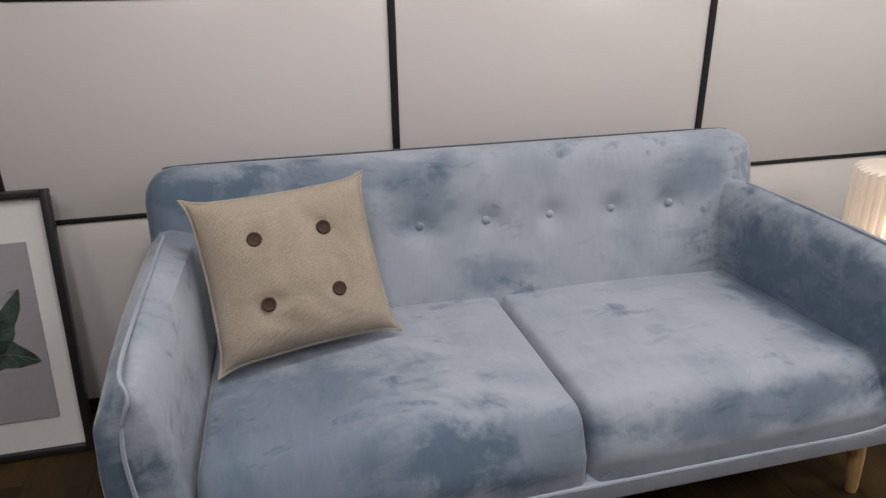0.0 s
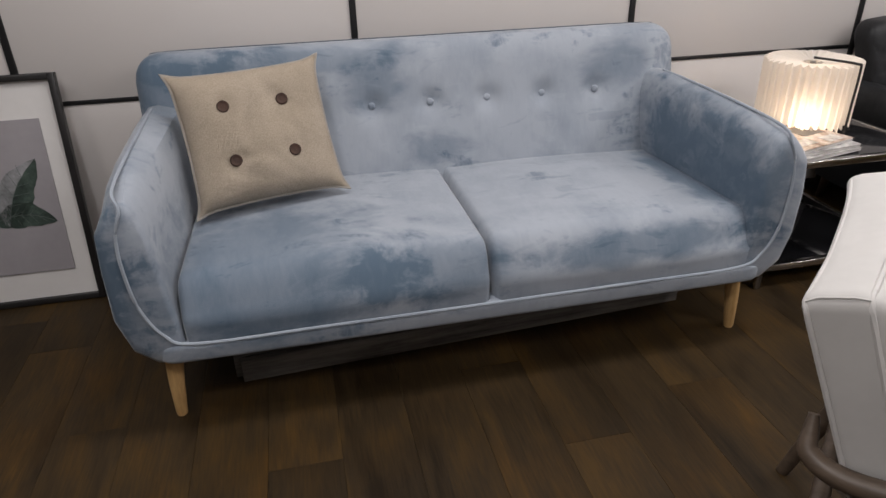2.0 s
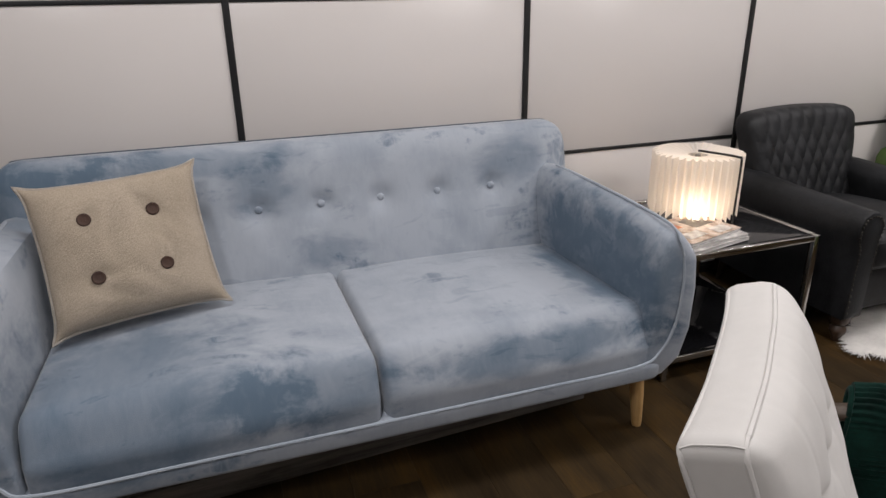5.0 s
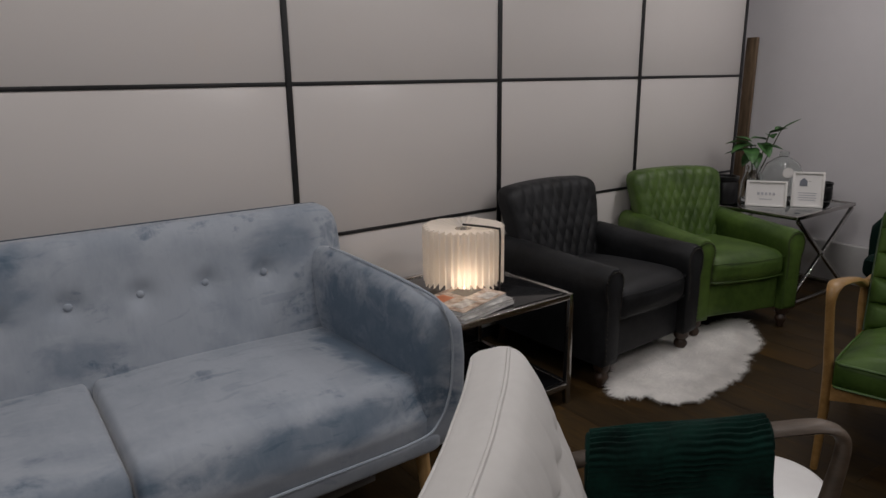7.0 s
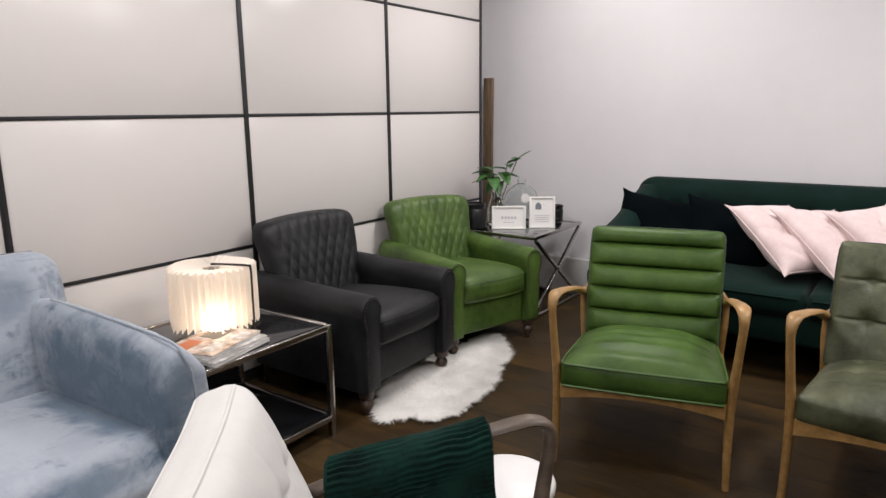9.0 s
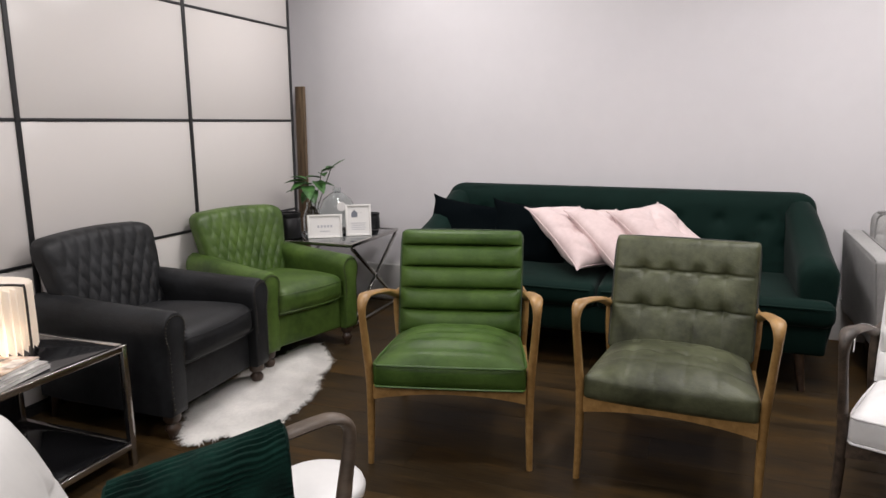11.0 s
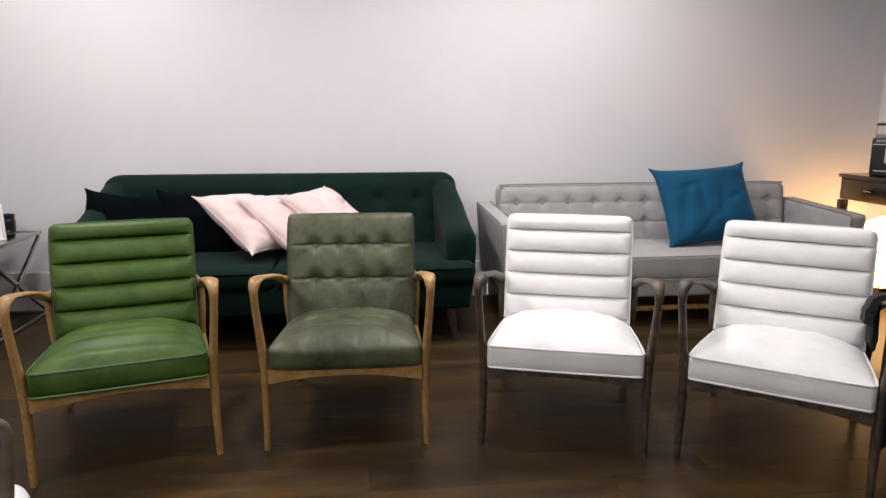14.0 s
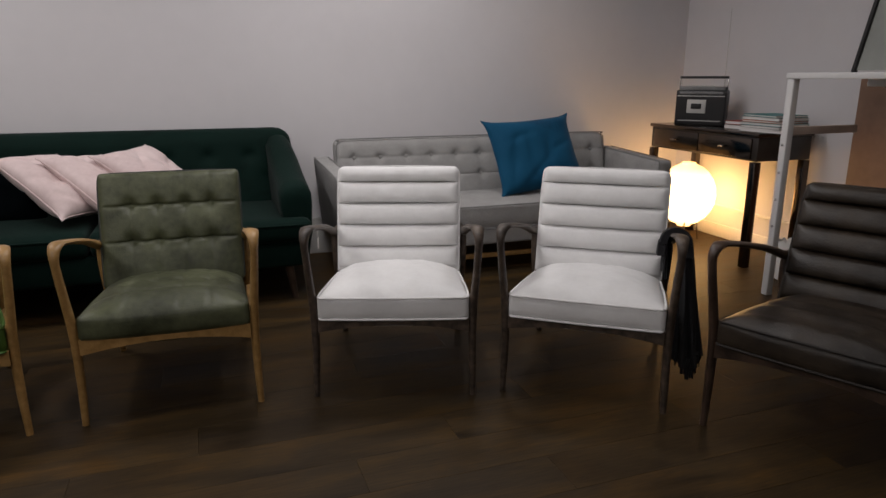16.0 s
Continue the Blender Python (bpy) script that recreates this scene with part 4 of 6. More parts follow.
def square_frame_table():
    t = thing("side_table", pose((TX0 + TX1) / 2, (TY0 + TY1) / 2, 0), "square chrome side table with black glass top and shelf", "table")
    w, d, b = TX1 - TX0, TY1 - TY0, 0.024
    for sx in (-1, 1):
        for sy in (-1, 1):
            part("leg", a_box((sx * (w - b) / 2, sy * (d - b) / 2, TH / 2), (b, b, TH), 0.002), CHROME, t)
    for z, n_ in ((TH - 0.012, "top_rail"), (0.082, "shelf_rail")):
        for s in (-1, 1):
            part(n_, a_box((0, s * (d - b) / 2, z), (w - 2 * b, b, b), 0.002), CHROME, t)
            part(n_, a_box((s * (w - b) / 2, 0, z), (b, d - 2 * b, b), 0.002), CHROME, t)
    part("top_glass", a_box((0, 0, TH - 0.007), (w - 2 * b - 0.004, d - 2 * b - 0.004, 0.010), 0.002), BLACK_GLASS, t, "black glass top")
    part("shelf_glass", a_box((0, 0, 0.086), (w - 2 * b - 0.004, d - 2 * b - 0.004, 0.010), 0.002), BLACK_GLASS, t, "black glass shelf")
    part("back_panel", a_box((0, (d - b) / 2, (TH + 0.082) / 2 - 0.006), (w - 2 * b - 0.004, 0.008, TH - 0.112)), BLACK_GLASS, t, "dark back panel")
    return t


square_frame_table()

LX, LY, LZ = 2.105, 1.53, TH
book_lamp = thing("book_lamp", pose(LX, LY, LZ, 0, 0, -11), "lit paper book lamp opened into a pleated drum with black strap", "lamp")
LR, LH, PLEATS = 0.167, 0.262, 36
bm = bmesh.new()
rows = []
N = PLEATS * 8
for z, lift in ((0.034, 1), (0.058, 0), (0.08, 0), (0.13, 0), (0.20, 0), (LH, 0.3)):
    row = []
    for k in range(N):
        a = 2 * math.pi * k / N
        c = 0.5 + 0.5 * math.cos(PLEATS * a)
        r = LR - 0.021 * (1 - c) ** 1.4 - 0.003 * math.sin(5 * a) - 0.002 * math.sin(11 * a + 1.0)
        row.append(bm.verts.new((r * math.cos(a), r * math.sin(a), z + lift * (0.022 * (1 - c) - 0.010 * abs(math.sin(3.5 * a))))))
    rows.append(row)
for r0, r1 in zip(rows, rows[1:]):
    for k in range(N):
        bm.faces.new((r0[k], r0[(k + 1) % N], r1[(k + 1) % N], r1[k]))
inner = [bm.verts.new((0.035 * math.cos(2 * math.pi * k / N), 0.035 * math.sin(2 * math.pi * k / N), LH - 0.012)) for k in range(N)]
for k in range(N):
    bm.faces.new((rows[-1][k], rows[-1][(k + 1) % N], inner[(k + 1) % N], inner[k]))
part("shade", bm, PAGES, book_lamp, "glowing pleated white paper")
part("spine", lathe(bmesh.new(), [(0.010, 0.0), (0.012, 0.01), (0.012, LH - 0.02), (0.010, LH - 0.01)], 12), STEEL, book_lamp)
so = radians(302)
fx, fy = (LR + 0.004) * math.cos(so), (LR + 0.004) * math.sin(so)
sp = [(0.0, 0.0, LH + 0.004), (fx * 0.5, fy * 0.5, LH + 0.006), (fx * 0.93, fy * 0.93, LH + 0.005), (fx, fy, LH - 0.010), (fx, fy, 0.11), (fx, fy, 0.006)]
part("strap", tube(bmesh.new(), catmull(sp, 5), 0.0045, 6), STRAP, book_lamp, "black elastic strap")
bulb = bpy.data.lights.new("book_bulb", "POINT")
bulb.energy, bulb.color, bulb.shadow_soft_size = 1.0, (1.0, 0.78, 0.58), 0.02
bo = new("book_bulb", bulb)
bo.matrix_world = pose(LX - 0.045, LY - 0.075, LZ + 0.075)

for k, (mx, my, mz, mr, mw, mh, mt, mat) in enumerate(((1.965, 1.315, TH + 0.008, 12, 0.29, 0.22, 0.014, MAG_GREY), (1.96, 1.32, TH + 0.022, 8, 0.29, 0.215, 0.012, MAG_GREY), (1.95, 1.33, TH + 0.035, 16, 0.28, 0.21, 0.012, MAG_COVER))):
    mag = thing("magazine", pose(mx, my, mz, 0, 0, mr), "glossy magazine in a small stack on the side table", "magazine", "magazines on the side table")
    part("page_block", a_box((0, 0, 0), (mw - 0.004, mh - 0.006, mt - 0.002)), PAPER, mag)
    part("cover", a_box((0, 0, mt / 2), (mw, mh, 0.0014)), mat, mag, "printed cover with pictures")
    if k == 2:
        for bx, by, bw, bh, bmat in ((-0.07, 0.05, 0.09, 0.06, ORANGE_BOOK), (0.06, 0.03, 0.10, 0.08, DARK_BOOK), (-0.06, -0.05, 0.10, 0.05, MAG_GREY), (0.07, -0.065, 0.08, 0.05, MAG_GREY)):
            part("printed_block", a_box((bx, by, mt / 2 + 0.0012), (bw, bh, 0.0006)), bmat, mag)


# ---- lounge armchairs with bent wood arms ----
def wood_frame(t, wood, shorter=0.0):
    for s in (-1, 1):
        pts = [(s * 0.304, -0.318, 0.0), (s * 0.300, -0.313, 0.18), (s * 0.301, -0.315, 0.34), (s * 0.310, -0.333, 0.48), (s * 0.317, -0.351, 0.600), (s * 0.317, -0.347, 0.642),
               (s * 0.315, -0.318, 0.662), (s * 0.312, -0.270, 0.660), (s * 0.308, -0.13, 0.632), (s * 0.304, 0.04, 0.592), (s * 0.300, 0.17, 0.553), (s * 0.296, 0.245, 0.528), (s * 0.288, 0.308, 0.522), (s * 0.274, 0.345, 0.535), (s * 0.258, 0.350, 0.560), (s * 0.246, 0.352, 0.585)]
        rad = [(0.0118, 0.013), (0.0150, 0.0175), (0.0165, 0.0205), (0.0145, 0.0185), (0.0138, 0.0155), (0.018, 0.0135), (0.024, 0.0105), (0.027, 0.010), (0.027, 0.010), (0.023, 0.012), (0.021, 0.016), (0.019, 0.018), (0.018, 0.018), (0.017, 0.016), (0.014, 0.012), (0.009, 0.008)]
        pts = [(x, y + shorter * min(1.0, max(0.0, -y) / 0.3), z) for x, y, z in pts]
        part("arm", tube(bmesh.new(), catmull(pts, 5), blend([(q, p) for p, q in rad], 5), 12, up=(1, 0, 0)), wood, t)
        pts = [(s * 0.275, 0.375, 0.0), (s * 0.28, 0.33, 0.16), (s * 0.286, 0.275, 0.34), (s * 0.292, 0.262, 0.44), (s * 0.294, 0.262, 0.525)]
        rad = [(0.013, 0.015), (0.017, 0.020), (0.018, 0.024), (0.017, 0.020), (0.014, 0.015)]
        part("rear_leg", tube(bmesh.new(), catmull(pts, 5), blend([(q, p) for p, q in rad], 5), 10, up=(1, 0, 0)), wood, t)
        part("side_rail", a_box((s * 0.289, -0.02, 0.290), (0.022, 0.57, 0.055), 0.006, pose(0, 0, 0, -5)), wood, t)
    bm = bmesh.new()
    rings = []
    for k in range(13):
        x = -0.285 + 0.57 * k / 12
        up = 0.028 * (1 - (x / 0.285) ** 2)
        rings.append([(x, -0.338, 0.271 + up), (x, -0.312, 0.271 + up), (x, -0.312, 0.327), (x, -0.338, 0.327)])
    part("front_rail", loft(bm, rings), wood, t)
    part("back_rail", tube(bmesh.new(), catmull([(-0.285, 0.285, 0.28), (-0.15, 0.30, 0.27), (0.15, 0.30, 0.27), (0.285, 0.285, 0.28)], 5), 0.017, 10), wood, t)


def uneven(a, b, seed):
    """Slight waviness of stuffed covers, in units of about one."""
    return 0.5 * math.sin(31 * a + 17 * b + seed) * math.sin(23 * b - 9 * a + 2 * seed) + 0.3 * math.sin(67 * a - 41 * b + 3 * seed) + 0.2 * math.sin(97 * b + 53 * a + seed)


def rib(z, z0, z1, n):
    t = max(0.0, min(0.9999, (z - z0) / (z1 - z0))) * n
    f = t - int(t)
    u = abs(2 * f - 1)
    return 0.46 * (1 - u ** 2.2) + 0.54 * (1 - u ** 10)


def lounge_chair(t, style, hide, wood, pipe, thick=0.10, set_back=0.205, shorter=0.0, wide=0.574, bow=0.0):
    """style: ribbed or tufted back."""
    wood_frame(t, wood, shorter)
    seed = 7.0 * t.matrix_world.translation.x + 3.0 * t.matrix_world.translation.y
    tufts = [(x, z) for z in (0.533, 0.669) for x in (-0.16, -0.055, 0.055, 0.16)]

    def back(x, y, z):
        z2 = z + 0.575
        lean = (z2 - 0.36) * 0.40
        y2 = y + set_back + lean - bow * (1 - min(1.0, abs(x) / 0.276) ** 3)
        if y < -0.005:
            k = min(1.0, (-y - 0.005) / 0.02) * max(0.0, 1 - (abs(x) / 0.276) ** 8)
            y2 += k * (0.0034 if hide is WHITE_LINEN else 0.0016) * uneven(x, z2, seed)
            if style == "ribbed":
                y2 -= k * (0.040 * rib(z2, 0.382, 0.817, 5) - 0.018)
            else:
                dip = 0.0
                for bx, bz in tufts:
                    d2 = (x - bx) ** 2 + (z2 - bz) ** 2
                    dip += 0.020 * math.exp(-d2 / 0.0007) + 0.008 * math.exp(-d2 / 0.004)
                line = 0.008 * (math.exp(-((z2 - 0.533) / 0.006) ** 2) + math.exp(-((z2 - 0.669) / 0.006) ** 2))
                for bx in (-0.16, -0.055, 0.055, 0.16):
                    line += 0.0028 * math.exp(-((x - bx) / 0.007) ** 2)
                kx = max(0.0, 1 - (abs(x) / 0.284) ** 5) ** 0.5
                kz = max(0.0, 1 - (abs(z2 - 0.575) / 0.224) ** 5) ** 0.5
                y2 += k * (dip + line) * (0.45 if hide is CREAM_LINEN else 1.0) - min(1.0, (-y - 0.005) / 0.03) * kx * kz * (0.046 if hide is CREAM_LINEN else 0.022)
        return (x * (1 - 0.05 * (0.8 - z2)), y2, z2 - 0.34 * y * max(0.0, (z2 - 0.45) / 0.35))

    part("backrest", soft_box((0.562 if style == "ribbed" else wide, thick, 0.452), (0.030, 0.030, 0.035) if style == "ribbed" else (0.020, 0.024, 0.022), (34, 3, 170) if style == "ribbed" else (90, 3, 110), (0, 0.008, 0), back), hide, t)

    def edge(x, z, side):
        return (x * (1.05 if style == "ribbed" else 1.085 * wide / 0.574) * (1 - 0.05 * (0.8 - z)), set_back + (z - 0.36) * 0.40 + side * (thick / 2 - 0.012) - (0.007 if bow and side < 0 else 0.0) - bow * (1 - min(1.0, abs(x) / 0.262) ** 3), z - (0.005 if style == "ribbed" else 0.004) - 0.34 * side * 0.038 * max(0.0, (z - 0.45) / 0.35))

    loop = [(-0.262, 0.37), (-0.264, 0.60), (-0.262, 0.765), (-0.248, 0.793), (-0.21, 0.80), (0, 0.802), (0.21, 0.80), (0.248, 0.793), (0.262, 0.765), (0.264, 0.60), (0.262, 0.37)]
    if bow:
        half = [(0.262, 0.37), (0.264, 0.60), (0.2635, 0.735), (0.263, 0.768), (0.2605, 0.785), (0.253, 0.7945), (0.240, 0.7988), (0.222, 0.7998), (0.10, 0.800)]
        loop = [(-x, z) for x, z in half] + [(0, 0.800)] + half[::-1]
    if style == "tufted":
        for sx in (-1, 1):
            seam = [edge(sx * 0.258, 0.796, -1), edge(sx * 0.259, 0.801, -0.5), edge(sx * 0.259, 0.801, 0.5), edge(sx * 0.258, 0.796, 1)]
            part("corner_seam", tube(bmesh.new(), seam, 0.0016, 5), pipe, t)
    for side in (-1, 1):
        part("back_piping", tube(bmesh.new(), catmull([edge(x, z, side) for x, z in loop], 5), 0.0044 if bow else 0.0042, 6), EDGE_PIPE.get(pipe.name, pipe), t)

    def seat(x, y, z):
        z2 = z + 0.366
        y2 = y - 0.055
        slope = -0.09 * (y2 + 0.34)
        w = 1 - 0.07 * (y2 + 0.34) / 0.58
        if z > 0.02:
            z2 += (0.0042 if hide is WHITE_LINEN else 0.0022) * uneven(x, y2, seed) * max(0.0, 1 - (x / 0.28) ** 4)
            if style == "ribbed":
                z2 += 0.005 * math.cos(2 * math.pi * (y2 + 0.3) / 0.10) * max(0, 1 - (x / 0.27) ** 4) * (1 if hide is not WHITE_LINEN else 0.2)
            else:
                for bx in (-0.15, -0.05, 0.05, 0.15):
                    for by in (-0.10, 0.06):
                        z2 -= 0.009 * math.exp(-((x - bx) ** 2 + (y2 - by) ** 2) / 0.0007)
                for bx in (-0.15, -0.05, 0.05, 0.15):
                    z2 -= 0.0026 * math.exp(-((x - bx) / 0.011) ** 2)
                for by in (-0.22, -0.10, 0.06):
                    z2 -= 0.003 * math.exp(-((y2 - by) / 0.012) ** 2)
        return (x * w, y2, z2 + slope)

    part("seat", soft_box((0.574, 0.575, 0.09), (0.02, 0.025, 0.016), (40, 40, 4) if style == "ribbed" else (84, 84, 4), (0.0, 0.010, 0.070), seat, 3.4), hide, t)
    if style == "ribbed":
        for zz in (0.408, 0.325):
            pts = [(-0.267, 0.15), (-0.280, -0.10), (-0.284, -0.30), (-0.273, -0.340), (-0.24, -0.347), (0, -0.352), (0.24, -0.347), (0.273, -0.340), (0.284, -0.30), (0.280, -0.10), (0.267, 0.15)]
            part("seat_piping", tube(bmesh.new(), catmull([(x, y, zz - 0.09 * (y + 0.34)) for x, y in pts], 5), 0.0045, 6), pipe, t)
    return t


def chair_pose(cx, cy, fx, fy):
    """cx, cy: the middle between the front feet; fx, fy: the way that the chair faces."""
    k = math.hypot(fx, fy)
    fx, fy = fx / k, fy / k
    return pose(cx - fx * 0.315, cy - fy * 0.315, 0, 0, 0, facing(fx, fy))


GREEN_PIPE = material("green_piping", (0.045, 0.10, 0.016), rough=0.4, vary=0.2)
OLIVE_PIPE = material("olive_piping", (0.035, 0.042, 0.025), rough=0.4, vary=0.2)
EDGE_PIPE = {"green_piping": material("dark_green_piping", (0.018, 0.040, 0.010), rough=0.5, vary=0.2), "olive_piping": material("dark_olive_piping", (0.014, 0.018, 0.013), rough=0.5, vary=0.2)}
BROWN_PIPE = material("brown_piping", (0.016, 0.012, 0.009), rough=0.75, vary=0.2)
lounge_chair(thing("armchair", chair_pose(2.805, 0.055, -0.966, -0.257), "green leather armchair with ribbed back and oak arms", "armchair", "row of lounge armchairs"), "ribbed", GREEN_LEATHER, OAK_ARM, GREEN_PIPE)
lounge_chair(thing("armchair", chair_pose(2.88, -0.717, -1.0, 0.04), "olive leather armchair with tufted back and oak arms", "armchair", "row of lounge armchairs"), "tufted", OLIVE_LEATHER, OAK_ARM, OLIVE_PIPE)
white_chair = lounge_chair(thing("armchair", chair_pose(2.743, -1.52, -0.95, 0.313), "white fabric armchair with ribbed back and dark wood arms", "armchair", "row of lounge armchairs"), "ribbed", WHITE_LINEN, GREY_WOOD, WHITE_PIPE)
copy_thing(white_chair, chair_pose(2.456, -2.176, -0.796, 0.605))
lounge_chair(thing("armchair", chair_pose(1.875, -2.625, -0.41, 0.91), "dark brown leather armchair with ribbed back and dark wood arms", "armchair", "row of lounge armchairs"), "ribbed", BROWN_LEATHER, DARK_WOOD, BROWN_PIPE)
FG = pose(1.357, -0.056, 0, 0, 0, facing(0.68, -0.735))
lounge_chair(thing("armchair", FG, "white fabric armchair with tufted back and washed wood arms", "armchair"), "tufted", CREAM_LINEN, PALE_WEATHERED, CREAM_PIPE, 0.090, 0.195, 0.032, 0.552, 0.014)


def throw(m, name, label, y0, y1, outer, inner, x0, ztop, mat, rib_step, seed, fringe=0, deep=0.004, spread=0.0):
    """A thick cloth hung over an arm: its section runs up one side of the arm, over it and down the other."""
    rnd = random.Random(seed)
    t = thing(name, m, label, "throw")
    sect = [(-0.052, ztop - outer), (-0.050, ztop - outer * 0.5), (-0.046, ztop - 0.05), (-0.036, ztop - 0.010), (0.0, ztop + 0.008), (0.036, ztop - 0.010), (0.044 + spread * 0.3, ztop - 0.05), (0.048 + spread * 0.8, ztop - inner * 0.6), (0.052 + spread, ztop - inner)]
    path = catmull([(x, 0, z) for x, z in sect], 26)
    ny = 30
    bm = bmesh.new()
    layers = []
    for off in (-0.012, 0.014):
        grid = []
        dist = 0.0
        for i, p in enumerate(path):
            if i:
                dist += (p - path[i - 1]).length
            tan = (path[min(i + 1, len(path) - 1)] - path[max(i - 1, 0)]).normalized()
            nor = Vector((-tan.z, 0, tan.x))
            row = []
            for j in range(ny + 1):
                y = y0 + (y1 - y0) * j / ny
                wob = (0.006 + 0.16 * spread) * math.sin(31 * y + seed) + (0.004 + 0.1 * spread) * math.sin(70 * y + 9 * p.z)
                rg = deep * (0.55 + 0.45 * math.sin(23 * y + 40 * dist)) * math.sin(2 * math.pi * dist / rib_step + 0.9 * math.sin(34 * y) + 1.0 * math.sin(83 * y + 25 * dist))
                low = max(0.0, ztop - p.z) * 0.06
                q = p + nor * (off + (rg if off > 0 else 0)) + Vector((x0 + wob * low * 12, y + 0.012 * math.sin(6 * p.z + seed) + low * math.sin(9 * y), -0.20 * (y + 0.13)))
                row.append(bm.verts.new(q))
            grid.append(row)
        layers.append(grid)
    a, b = layers
    for i in range(len(path) - 1):
        for j in range(ny):
            bm.faces.new((a[i][j], a[i + 1][j], a[i + 1][j + 1], a[i][j + 1]))
            bm.faces.new((b[i][j], b[i][j + 1], b[i + 1][j + 1], b[i + 1][j]))
        bm.faces.new((a[i][0], b[i][0], b[i + 1][0], a[i + 1][0]))
        bm.faces.new((a[i][ny], a[i + 1][ny], b[i + 1][ny], b[i][ny]))
    for j in range(ny):
        for i in (0, len(path) - 1):
            bm.faces.new((a[i][j], a[i][j + 1], b[i][j + 1], b[i][j]))
    bmesh.ops.recalc_face_normals(bm, faces=bm.faces)
    part("cloth", bm, mat, t)
    if deep > 0.002:
        for j in (0, ny):
            line = [p + Vector((x0, y0 + (y1 - y0) * j / ny + 0.012 * math.sin(6 * p.z + seed), -0.20 * (y0 + (y1 - y0) * j / ny + 0.13))) for p in path[::4]]
            part("border", tube(bmesh.new(), line, (0.0085), 8), mat, t, "plain knitted border")
    if fringe:
        bm = bmesh.new()
        for j in range(fringe):
            y = y0 + (y1 - y0) * (j + 0.5) / fringe
            s = -1 if j % 2 else 1
            zz = ztop - (outer if s < 0 else inner)
            x = x0 + s * 0.055 + (spread if s > 0 else 0)
            tube(bm, [(x, y, zz + 0.01), (x + rnd.uniform(-0.01, 0.01), y + rnd.uniform(-0.008, 0.008), zz - 0.03), (x + rnd.uniform(-0.015, 0.015), y + rnd.uniform(-0.012, 0.012), zz - 0.06)], [0.004, 0.003, 0.001], 5)
        tagged(part("fringe", bm, mat, t), kind="stuff")
    return t


throw(FG, "knit_throw", "dark green ribbed knit throw over a white armchair's arm", -0.185, 0.15, 0.27, 0.42, 0.304, 0.646, KNIT, 0.0105, 4, 0, 0.0034)
blanket = throw(chair_pose(2.456, -2.176, -0.796, 0.605), "throw_blanket", "black fringed throw hanging over a white armchair's arm", -0.09, 0.15, 0.09, 0.09, 0.306, 0.640, BLACK_KNIT, 0.011, 9, 0, 0.0012, 0.0)


def bunched(name, cx, top, bottom, ax, ay, flare, seed, amp=1.0):
    """A hanging bunch of cloth with folds running down it."""
    rings = []
    for k in range(15):
        f = k / 14
        z = top + (bottom - top) * f
        wide = 1 + flare * f
        ring = []
        for q in range(40):
            a = 2 * math.pi * q / 40
            fold = 1 + amp * (0.03 + 0.19 * f) * math.sin(7 * a + seed + 1.5 * f) + 0.05 * math.sin(13 * a - 2 * f)
            ring.append((cx + 0.035 * flare * f + ax * wide * fold * math.cos(a), 0.03 + 0.02 * math.sin(3 * f) + ay * (1 + 0.3 * flare * f) * fold * math.sin(a), z - 0.015 * math.sin(3 * a) * f))
        rings.append(ring)
    return part(name, loft(bmesh.new(), rings), BLACK_KNIT, blanket)


bunched("outer_fold", 0.346, 0.585, 0.105, 0.026, 0.105, 1.1, 1.0)
bunched("inner_fold", 0.274, 0.585, 0.45, 0.016, 0.09, 0.1, 2.0, 0.25)
bm = bmesh.new()
rnd = random.Random(31)
for q in range(110):
    a, f = rnd.uniform(0, 2 * math.pi), math.sqrt(rnd.uniform(0.2, 1.0))
    x, y = 0.384 + 0.052 * f * math.cos(a), 0.03 + 0.130 * f * math.sin(a)
    low = 0.070 + 0.020 * math.sin(2 * a + 0.8) + rnd.uniform(-0.012, 0.012)
    tube(bm, [(x, y, 0.135), (x + rnd.uniform(-0.008, 0.008), y + rnd.uniform(-0.008, 0.008), 0.100), (x + rnd.uniform(-0.010, 0.010), y + rnd.uniform(-0.010, 0.010), low)], [0.0065, 0.0055, 0.0040], 5)
tagged(part("fringe", bm, BLACK_KNIT, blanket), kind="stuff")


# ---- club armchairs ----
CLUB_ARM = [(0.255, 0.115), (0.345, 0.115), (0.348, 0.30), (0.348, 0.40), (0.362, 0.45), (0.362, 0.50), (0.345, 0.535), (0.312, 0.552), (0.275, 0.548), (0.246, 0.525), (0.236, 0.49), (0.243, 0.45), (0.250, 0.40), (0.252, 0.28)]


